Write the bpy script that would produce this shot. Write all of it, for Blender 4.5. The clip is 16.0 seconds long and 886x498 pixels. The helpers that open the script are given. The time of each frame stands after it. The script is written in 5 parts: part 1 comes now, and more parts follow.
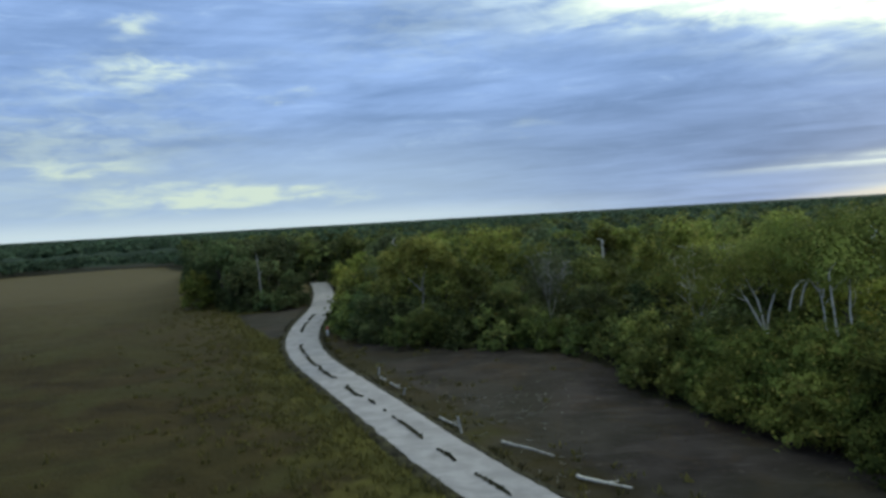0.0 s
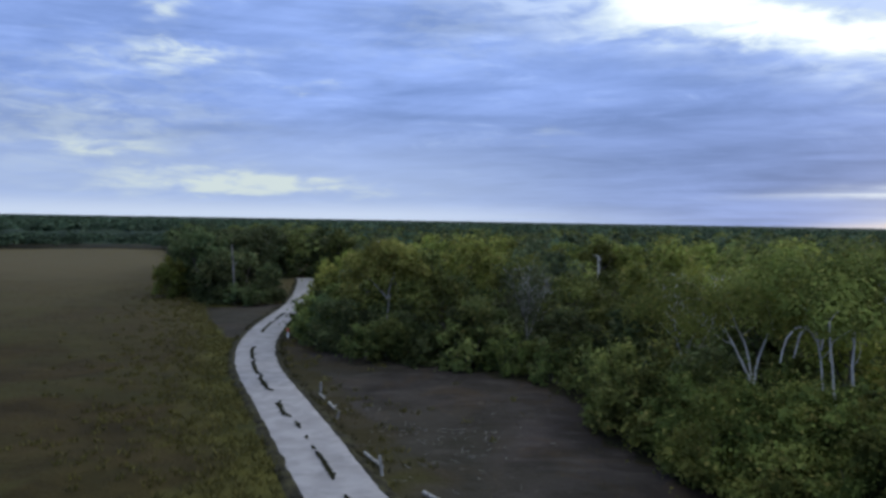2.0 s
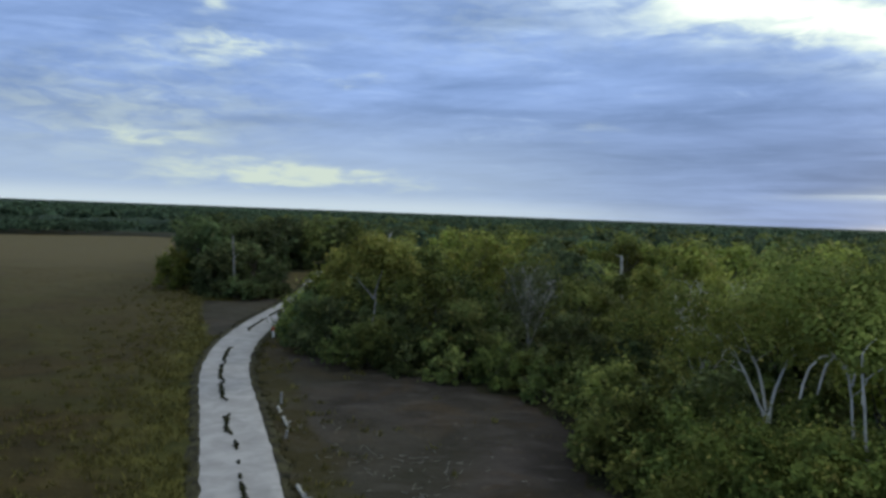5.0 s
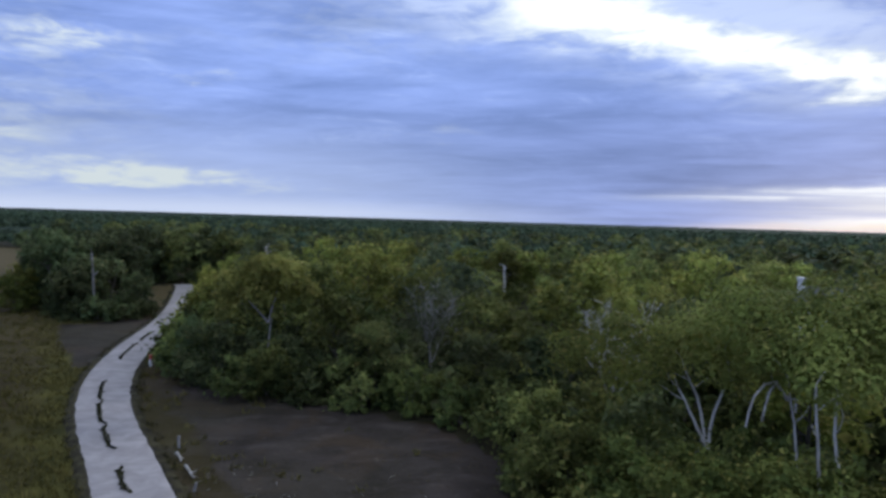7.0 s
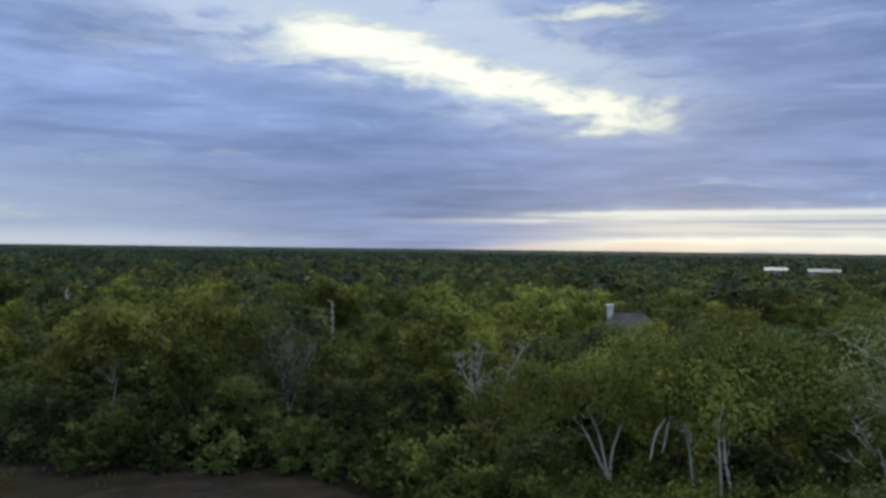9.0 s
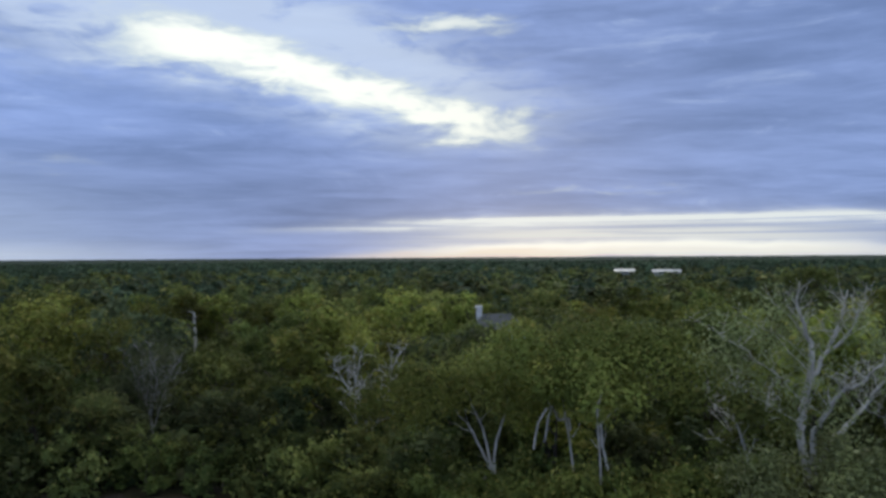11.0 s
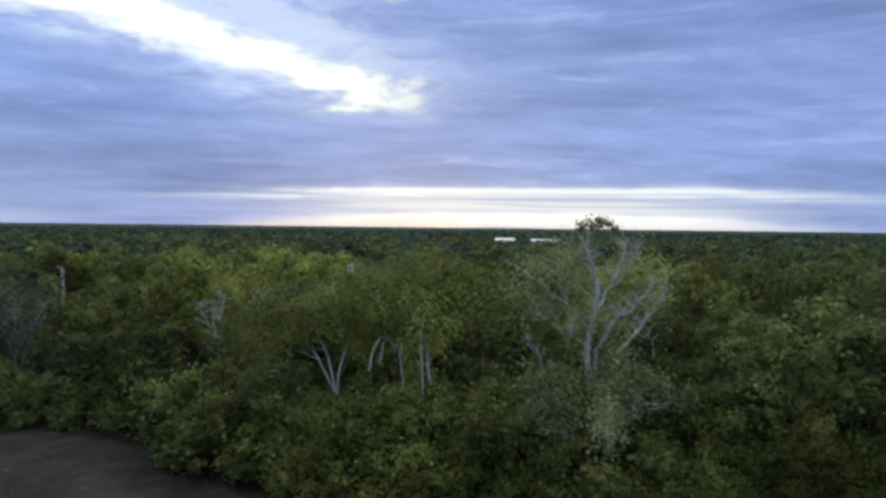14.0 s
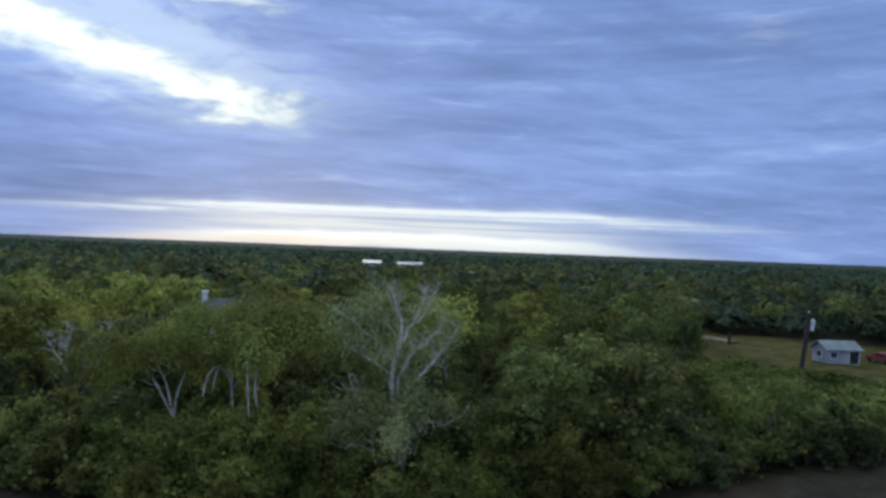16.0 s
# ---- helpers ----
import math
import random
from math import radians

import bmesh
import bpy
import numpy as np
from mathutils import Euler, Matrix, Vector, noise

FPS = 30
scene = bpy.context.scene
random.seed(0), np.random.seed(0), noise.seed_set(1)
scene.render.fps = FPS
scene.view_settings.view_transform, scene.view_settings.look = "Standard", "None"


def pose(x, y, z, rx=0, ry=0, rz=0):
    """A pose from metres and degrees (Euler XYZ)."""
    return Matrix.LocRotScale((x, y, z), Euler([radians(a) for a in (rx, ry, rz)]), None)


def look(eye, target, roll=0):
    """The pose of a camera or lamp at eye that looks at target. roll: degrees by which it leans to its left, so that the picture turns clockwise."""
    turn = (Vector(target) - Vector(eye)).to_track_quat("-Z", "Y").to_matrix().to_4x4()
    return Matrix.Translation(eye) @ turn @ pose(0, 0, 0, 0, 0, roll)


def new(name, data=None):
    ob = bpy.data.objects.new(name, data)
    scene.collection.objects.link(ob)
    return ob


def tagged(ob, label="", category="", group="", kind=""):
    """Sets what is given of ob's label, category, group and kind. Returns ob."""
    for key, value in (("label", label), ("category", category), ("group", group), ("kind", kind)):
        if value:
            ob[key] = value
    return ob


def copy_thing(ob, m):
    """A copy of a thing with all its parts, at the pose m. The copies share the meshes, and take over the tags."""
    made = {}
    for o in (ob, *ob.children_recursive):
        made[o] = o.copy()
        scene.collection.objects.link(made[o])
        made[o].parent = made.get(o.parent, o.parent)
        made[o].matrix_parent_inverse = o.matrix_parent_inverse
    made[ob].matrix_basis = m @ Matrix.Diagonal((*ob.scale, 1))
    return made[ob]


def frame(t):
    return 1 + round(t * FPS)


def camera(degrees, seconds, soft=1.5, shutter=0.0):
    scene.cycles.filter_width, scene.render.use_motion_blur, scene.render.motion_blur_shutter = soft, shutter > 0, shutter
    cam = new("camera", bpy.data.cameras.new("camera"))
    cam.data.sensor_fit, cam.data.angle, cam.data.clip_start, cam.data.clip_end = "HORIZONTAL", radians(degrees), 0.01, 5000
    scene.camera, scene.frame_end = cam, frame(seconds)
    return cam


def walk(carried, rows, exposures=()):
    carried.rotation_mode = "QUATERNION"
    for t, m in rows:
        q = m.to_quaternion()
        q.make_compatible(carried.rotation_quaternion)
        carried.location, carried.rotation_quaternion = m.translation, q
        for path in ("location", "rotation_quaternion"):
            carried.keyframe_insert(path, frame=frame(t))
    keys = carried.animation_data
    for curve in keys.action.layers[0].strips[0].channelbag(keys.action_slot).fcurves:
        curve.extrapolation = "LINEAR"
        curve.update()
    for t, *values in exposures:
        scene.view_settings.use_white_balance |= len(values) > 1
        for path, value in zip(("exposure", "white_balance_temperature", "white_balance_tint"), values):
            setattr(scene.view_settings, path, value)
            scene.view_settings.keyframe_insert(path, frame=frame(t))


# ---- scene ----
# ---------------------------------------------------------------- camera
cam = camera(62.0, 16.0, soft=3.1)


def aim(x, y, z, yaw, pitch, roll):
    """A camera pose from its place and its heading (yaw to the left of +y), tilt and lean in degrees."""
    a, p = radians(yaw), radians(pitch)
    ahead = Vector((-math.sin(a) * math.cos(p), math.cos(a) * math.cos(p), math.sin(p)))
    return look((x, y, z), Vector((x, y, z)) + 50 * ahead, roll)


PATH = [
    (0.0, 0.00, 0.00, 11.00, 0.00, -2.40, -3.27),
    (0.5, 0.73, 1.57, 11.31, 0.19, -2.29, -2.46),
    (1.0, 1.62, 2.96, 11.28, 0.19, -1.69, -1.21),
    (1.5, 2.52, 4.35, 11.37, 0.55, -1.70, -0.51),
    (2.0, 3.44, 5.65, 11.12, 1.01, -2.23, 0.97),
    (2.5, 4.24, 6.98, 11.06, 1.00, -1.78, 1.26),
    (3.0, 5.02, 8.39, 10.92, 0.98, -1.99, 1.37),
    (3.2, 5.28, 8.95, 10.87, 0.94, -2.16, 1.20),
    (5.3, 6.90, 11.62, 11.20, 4.30, -2.76, 2.20),
    (5.5, 6.57, 11.76, 11.17, 3.40, -2.68, 2.42),
    (6.0, 5.12, 12.62, 11.64, -3.97, -2.42, 1.87),
    (6.5, 4.51, 13.03, 11.89, -5.74, -2.53, 1.84),
    (7.0, 3.69, 13.38, 12.23, -6.90, -2.32, 1.66),
    (7.5, 2.15, 13.54, 12.47, -11.01, -1.51, 1.80),
    (8.0, -0.03, 13.37, 13.01, -16.72, -0.98, 1.63),
    (8.5, -1.85, 13.34, 13.35, -20.98, -0.31, 1.29),
    (9.0, -1.84, 14.23, 13.50, -23.71, -0.08, 0.72),
    (9.5, -1.83, 14.86, 13.49, -26.29, 0.08, 0.24),
    (9.7, -1.90, 15.10, 13.52, -27.45, 0.22, 0.12),
    (11.8, -2.85, 13.84, 12.45, -36.50, -0.12, -0.22),
    (12.0, -2.93, 13.48, 12.26, -36.61, -0.66, -0.05),
    (12.5, -3.02, 12.70, 12.02, -37.57, -1.03, 0.16),
    (13.0, -3.22, 11.74, 11.86, -37.76, -1.56, 0.82),
    (13.5, -3.45, 10.66, 11.91, -37.92, -2.03, 0.91),
    (14.0, -3.57, 9.83, 12.08, -42.85, -1.74, 0.67),
    (14.5, -3.92, 8.59, 12.37, -45.67, -1.79, 0.39),
    (15.0, -4.45, 7.13, 12.71, -46.74, -1.71, 0.58),
    (15.5, -5.27, 5.18, 13.40, -48.72, -1.36, 1.90),
    (16.0, -6.62, 2.97, 13.77, -52.55, -0.03, 2.13),
]
walk(cam, [(r[0], aim(*r[1:])) for r in PATH], exposures=[(0, -0.15, 6210, -9), (0.5, -0.14, 6300, -4), (1, -0.17, 5900, 6), (1.5, -0.2, 5460, 11), (2, -0.2, 5780, 6), (2.5, -0.2, 6150, 3), (3, -0.2, 5700, 8), (5.5, -0.2, 6270, -5), (6, -0.2, 5750, 5), (6.5, -0.2, 5810, 10), (7, -0.2, 5750, 11), (7.5, -0.2, 6010, 7), (8, -0.27, 6180, 4), (8.5, -0.31, 6310, 0), (9, -0.36, 6380, 3), (9.5, -0.36, 6080, 6), (12, -0.32, 6100, 4), (12.5, -0.26, 5800, 8), (13, -0.17, 6250, 1), (13.5, -0.11, 6150, 5), (14, -0.11, 6050, 7), (14.5, -0.11, 6250, 2), (15, -0.11, 5780, 10), (15.5, -0.15, 5790, 10), (16, -0.2, 5740, 4)])

# ---------------------------------------------------------------- sky and sun
SUN_AZ, SUN_EL = 40.0, 9.0          # degrees clockwise from +y, and above the horizon


class Nodes:
    """A short way to write node trees."""

    def __init__(self, tree):
        self.tree = tree
        tree.nodes.clear()

    def add(self, kind):
        return self.tree.nodes.new(kind)

    def put(self, socket, value):
        if isinstance(value, bpy.types.NodeSocket):
            self.tree.links.new(value, socket)
        else:
            socket.default_value = value

    def math(self, op, a, b=0.0, c=0.0):
        n = self.add("ShaderNodeMath")
        n.operation = op
        for s, v in zip(n.inputs, (a, b, c)):
            self.put(s, v)
        return n.outputs[0]

    def mix(self, fac, a, b, blend="MIX"):
        n = self.add("ShaderNodeMix")
        n.data_type, n.blend_type = "RGBA", blend
        self.put(n.inputs["Factor"], fac)
        self.put(n.inputs[6], a if isinstance(a, bpy.types.NodeSocket) else (*a, 1))
        self.put(n.inputs[7], b if isinstance(b, bpy.types.NodeSocket) else (*b, 1))
        return n.outputs[2]

    def noise(self, vector, scale, detail=3.0, rough=0.55, distortion=0.0):
        n = self.add("ShaderNodeTexNoise")
        if vector is not None:
            self.put(n.inputs["Vector"], vector)
        n.inputs["Scale"].default_value, n.inputs["Detail"].default_value = scale, detail
        n.inputs["Roughness"].default_value, n.inputs["Distortion"].default_value = rough, distortion
        return n.outputs[0]

    def ramp(self, fac, lo, hi):
        n = self.add("ShaderNodeMapRange")
        n.interpolation_type = "SMOOTHSTEP"
        self.put(n.inputs[0], fac)
        self.put(n.inputs[1], lo)
        self.put(n.inputs[2], hi)
        return n.outputs[0]

    def scaled(self, vector, sx, sy, sz):
        n = self.add("ShaderNodeVectorMath")
        n.operation = "MULTIPLY"
        self.put(n.inputs[0], vector)
        n.inputs[1].default_value = (sx, sy, sz)
        return n.outputs[0]

    def join(self, x, y, z):
        n = self.add("ShaderNodeCombineXYZ")
        for s, v in zip(n.inputs, (x, y, z)):
            self.put(s, v)
        return n.outputs[0]


def make_sky():
    """A broken overcast at dusk: lavender stratus in streaks, bright gaps, and a glow low over the horizon."""
    world = bpy.data.worlds.new("sky")
    world.use_nodes = True
    scene.world = world
    n = Nodes(world.node_tree)
    way = n.add("ShaderNodeTexCoord").outputs["Generated"]
    sep = n.add("ShaderNodeSeparateXYZ")
    n.put(sep.inputs[0], way)
    x, y, z = sep.outputs
    az = n.math("DEGREES", n.math("ARCTAN2", x, y))
    el = n.math("DEGREES", n.math("ARCSINE", z))
    up = n.math("MAXIMUM", z, 0.0)
    far = n.math("ADD", up, 0.11)
    sheet = n.join(n.math("DIVIDE", x, far), n.math("DIVIDE", y, far), 0.0)
    # cloud layer: broad masses, streaks, and fine ripples
    turn = n.add("ShaderNodeVectorRotate")
    turn.rotation_type = "Z_AXIS"
    n.put(turn.inputs["Vector"], sheet)
    turn.inputs["Angle"].default_value = radians(28)
    broad = n.noise(n.scaled(turn.outputs[0], 0.6, 1.0, 1.0), 0.9, 5.0, 0.55, 0.5)
    streak = n.noise(n.scaled(turn.outputs[0], 0.55, 1.5, 1.0), 2.0, 6.0, 0.58, 0.6)

    def grain(across, up_scale, shift, detail=5.0, rough=0.58, twist=0.5):
        """Noise in degrees of heading and height, drawn out along the horizon."""
        return n.noise(n.join(n.math("MULTIPLY", az, across), n.math("MULTIPLY", el, up_scale), shift), 1.0, detail, rough, twist)

    bands = grain(0.035, 0.36, 3.0, 6.0)
    mottle = grain(0.11, 0.55, 11.0, 6.0, 0.62, 0.9)
    fibre = grain(0.07, 1.25, 17.0, 5.0, 0.6, 0.7)
    body = n.math("ADD", n.math("MULTIPLY", broad, 0.26), n.math("ADD", n.math("MULTIPLY", streak, 0.18), n.math("MULTIPLY", bands, 0.24)))
    body = n.math("ADD", body, n.math("ADD", n.math("MULTIPLY", mottle, 0.22), n.math("MULTIPLY", fibre, 0.10)))
    tone = n.ramp(body, 0.36, 0.64)
    cloud = n.mix(tone, (0.198, 0.277, 0.535), (0.378, 0.49, 0.89))
    # paler rolls inside the layer
    rolls = n.math("MULTIPLY", n.ramp(mottle, 0.55, 0.74), n.ramp(fibre, 0.4, 0.64))
    cloud = n.mix(n.math("MULTIPLY", rolls, 0.6), cloud, (0.53, 0.63, 0.9))
    # the layer pales towards the horizon
    cloud = n.mix(n.math("MULTIPLY", n.math("MULTIPLY", n.ramp(el, 9.5, 1.0), n.ramp(az, 27.0, -6.0)), 0.75), cloud, (0.57, 0.645, 0.85))
    cloud = n.mix(n.math("MULTIPLY", n.math("MULTIPLY", n.ramp(el, 1.7, 0.1), n.ramp(az, 26.0, -8.0)), 0.7), cloud, (0.86, 0.89, 0.97))
    # gaps where the light comes through, and a duller bank low between them
    w1 = n.math("SUBTRACT", grain(0.13, 0.5, 7.0, 4.0, 0.55, 0.3), 0.5)
    w2 = n.math("SUBTRACT", grain(0.2, 0.75, 1.0, 5.0, 0.58, 0.4), 0.5)
    az_w = n.math("ADD", az, n.math("MULTIPLY", w1, 9.0))
    el_w = n.math("ADD", el, n.math("MULTIPLY", w2, 3.2))

    def gap(az0, el0, wide, high, slope=0.0, strength=1.0):
        u = n.math("DIVIDE", n.math("SUBTRACT", az_w, az0), wide)
        v = n.math("SUBTRACT", el_w, n.math("ADD", n.math("MULTIPLY", n.math("SUBTRACT", az_w, az0), slope), el0))
        v = n.math("DIVIDE", v, high)
        r = n.math("ADD", n.math("MULTIPLY", u, u), n.math("MULTIPLY", v, v))
        return n.math("MULTIPLY", n.math("EXPONENT", n.math("MULTIPLY", r, -1.0)), strength)

    def total(parts):
        s = parts[0]
        for p in parts[1:]:
            s = n.math("ADD", s, p)
        return s

    cloud = n.mix(n.math("MINIMUM", gap(18, 5.4, 15.0, 4.6, 0.0, 0.5), 1.0), cloud, n.mix(tone, (0.14, 0.2, 0.40), (0.255, 0.33, 0.63)))
    # the long gap: level above the lane, then falling away towards the glow
    centre = n.math("SUBTRACT", 15.5, n.math("MULTIPLY", n.math("MAXIMUM", n.math("SUBTRACT", az_w, 17.0), 0.0), 0.265))
    half = n.math("SUBTRACT", 1.9, n.math("MULTIPLY", n.math("MAXIMUM", n.math("SUBTRACT", az_w, 14.0), 0.0), 0.022))
    off = n.math("DIVIDE", n.math("SUBTRACT", el_w, centre), half)
    reach = n.math("MULTIPLY", n.ramp(az_w, 5.0, 16.0), n.ramp(az_w, 42.5, 35.5))
    ridge = n.math("MULTIPLY", n.math("EXPONENT", n.math("MULTIPLY", n.math("POWER", n.math("ABSOLUTE", off), 2.6), -1.0)), reach)
    torn = n.math("ADD", n.math("MULTIPLY", n.ramp(grain(0.2, 0.62, 4.0, 5.0, 0.58, 0.6), 0.28, 0.58), 0.62), 0.42)
    main = n.math("MULTIPLY", total([n.math("MULTIPLY", ridge, 1.12), gap(34.5, 17.5, 5.0, 0.8, 0.0, 0.7), gap(39.5, 10.9, 2.6, 0.6, 0.0, 0.35)]), torn)
    veil = total([gap(12, 17.8, 12.0, 4.0, -0.05, 1.0), gap(29, 13.6, 13.0, 4.2, -0.2, 0.9)])
    thin = total([gap(-22, 14.5, 2.4, 0.8, 0.0, 0.6), gap(-21.5, 11.6, 6.0, 1.0, 0.06, 0.62), gap(-12, 9.7, 2.4, 0.5, 0.0, 0.42),
                  gap(-17, 2.6, 8.0, 0.85, 0.02, 0.9), gap(-9, 2.2, 9.0, 0.5, 0.0, 0.35), gap(5, 6.6, 4.5, 0.5, 0.0, 0.3), gap(76, 16, 5, 1.8, 0.0, 0.3),
                  gap(46.5, 4.9, 7.0, 0.4, 0.0, 0.42), gap(-27, 6.5, 13.0, 5.0, 0.0, 0.45), gap(0, 14, 13.0, 4.5, 0.0, 0.3), gap(-26, 5.0, 4.0, 0.5, 0.0, 0.4)])
    thin = n.math("MULTIPLY", thin, n.math("ADD", n.math("MULTIPLY", n.ramp(grain(0.3, 1.0, 23.0, 5.0, 0.6, 0.6), 0.3, 0.66), 0.75), 0.5))
    cloud = n.mix(n.math("MULTIPLY", n.ramp(thin, 0.1, 1.15), 0.92), cloud, (0.84, 0.87, 0.78))
    cloud = n.mix(n.math("MULTIPLY", n.ramp(n.math("MULTIPLY", veil, torn), 0.03, 0.75), 0.8), cloud, (0.66, 0.73, 0.90))
    cloud = n.mix(n.math("MULTIPLY", n.ramp(main, 0.05, 0.55), 0.8), cloud, (0.74, 0.79, 0.80))
    cloud = n.mix(n.ramp(main, 0.3, 1.0), cloud, (1.16, 1.13, 1.02))
    # the low glow: two bright bands with grey streaks between, and an orange fringe
    side = n.math("DIVIDE", n.math("SUBTRACT", az, 49.0), 22.5)
    side2 = n.math("MULTIPLY", side, side)
    wide_reach = n.math("EXPONENT", n.math("MULTIPLY", n.math("MULTIPLY", side2, side2), -1.0))
    slim_reach = n.math("EXPONENT", n.math("MULTIPLY", n.math("MULTIPLY", side2, side2), -4.0))
    el_g = n.math("ADD", n.math("ADD", el, n.math("MULTIPLY", w2, 0.9)), n.math("MULTIPLY", side2, 0.55))

    def band(e0, high, strength, reach):
        v = n.math("DIVIDE", n.math("SUBTRACT", el_g, e0), high)
        return n.math("MULTIPLY", n.math("EXPONENT", n.math("MULTIPLY", n.math("MULTIPLY", v, v), -1.0)), n.math("MULTIPLY", reach, strength))

    lines = n.math("ADD", n.math("MULTIPLY", n.ramp(grain(0.035, 2.6, 31.0, 4.0, 0.55, 0.4), 0.38, 0.58), 0.75), 0.35)
    cloud = n.mix(n.math("MINIMUM", band(1.6, 1.7, 0.5, wide_reach), 1.0), cloud, (0.53, 0.585, 0.73))
    cloud = n.mix(n.math("MINIMUM", n.math("MULTIPLY", band(1.7, 0.9, 0.98, slim_reach), lines), 1.0), cloud, (0.87, 0.87, 0.87))
    cloud = n.mix(n.math("MINIMUM", n.math("MULTIPLY", band(2.8, 0.38, 1.25, wide_reach), lines), 1.0), cloud, (1.0, 1.01, 1.0))
    cloud = n.mix(n.math("MINIMUM", band(0.55, 0.55, 1.35, slim_reach), 1.0), cloud, (1.3, 1.25, 1.12))
    cloud = n.mix(n.math("MINIMUM", band(0.35, 0.42, 0.7, wide_reach), 1.0), cloud, (0.95, 0.9, 0.86))
    rim = n.math("MULTIPLY", n.ramp(el_g, 0.9, 0.25), n.ramp(n.math("ABSOLUTE", n.math("SUBTRACT", az, 36.0)), 15.0, 4.0))
    cloud = n.mix(n.math("MULTIPLY", rim, 0.45), cloud, (1.0, 0.78, 0.62))
    # the layer is thinner, and lighter, over the lane
    thinner = n.math("MULTIPLY", n.math("MULTIPLY", n.ramp(el, 5.0, 11.0), n.ramp(el, 40.0, 22.0)), n.ramp(az, 52.0, 22.0))
    thinner = n.math("ADD", n.math("MULTIPLY", thinner, 0.2), 1.0)
    cloud = n.mix(1.0, cloud, n.join(thinner, thinner, thinner), "MULTIPLY")
    # an overcast is brightest, and whitest, overhead
    lift = n.math("ADD", n.math("MULTIPLY", n.ramp(el, 20.0, 70.0), 1.0), 0.0)
    tall = n.join(n.math("ADD", n.math("MULTIPLY", lift, 3.2), 1.0), n.math("ADD", n.math("MULTIPLY", lift, 2.2), 1.0), n.math("ADD", n.math("MULTIPLY", lift, 0.6), 1.0))
    cloud = n.mix(1.0, cloud, tall, "MULTIPLY")
    # clear sky behind the layer, seen faintly through its thinnest parts
    clear = n.add("ShaderNodeTexSky")
    clear.sky_type = "NISHITA"
    clear.sun_disc, clear.sun_elevation, clear.sun_rotation = False, radians(SUN_EL), radians(SUN_AZ)
    glass = n.add("ShaderNodeVectorMath")
    glass.operation = "SCALE"
    n.put(glass.inputs[0], clear.outputs[0])
    glass.inputs["Scale"].default_value = 0.1
    colour = n.mix(0.975, glass.outputs[0], cloud)
    back = n.add("ShaderNodeBackground")
    n.put(back.inputs["Color"], colour)
    back.inputs["Strength"].default_value = 1.0
    n.put(n.add("ShaderNodeOutputWorld").inputs["Surface"], back.outputs[0])


make_sky()
sun = new("sun", bpy.data.lights.new("sun", "SUN"))
sun.data.energy, sun.data.angle, sun.data.color = 1.3, radians(14), (1.0, 0.93, 0.82)
sun.matrix_world = look((0, 0, 0), (-math.sin(radians(SUN_AZ)) * math.cos(radians(SUN_EL + 18)), -math.cos(radians(SUN_AZ)) * math.cos(radians(SUN_EL + 18)), -math.sin(radians(SUN_EL + 18))))

# ---------------------------------------------------------------- materials


def material(name, build, rough=0.85, spec=0.25):
    """A Principled material; build(n, place) gives its colour and, if any, a height for the bump with its strength."""
    m = bpy.data.materials.new(name)
    m.use_nodes = True
    n = Nodes(m.node_tree)
    place = n.add("ShaderNodeNewGeometry").outputs["Position"]
    made = build(n, place)
    colour, height, strength, distance = made if isinstance(made, tuple) else (made, None, 0, 0)
    b = n.add("ShaderNodeBsdfPrincipled")
    n.put(b.inputs["Base Color"], colour)
    b.inputs["Roughness"].default_value, b.inputs["Specular IOR Level"].default_value = rough, spec
    if height is not None:
        bump = n.add("ShaderNodeBump")
        bump.inputs["Strength"].default_value, bump.inputs["Distance"].default_value = strength, distance
        n.put(bump.inputs["Height"], height)
        n.put(b.inputs["Normal"], bump.outputs[0])
    n.put(n.add("ShaderNodeOutputMaterial").inputs["Surface"], b.outputs[0])
    return m


def local(n):
    return n.add("ShaderNodeTexCoord").outputs["Object"]


def by_thing(n):
    return n.add("ShaderNodeObjectInfo").outputs["Random"]


def by_leaf(n):
    return n.add("ShaderNodeNewGeometry").outputs["Random Per Island"]


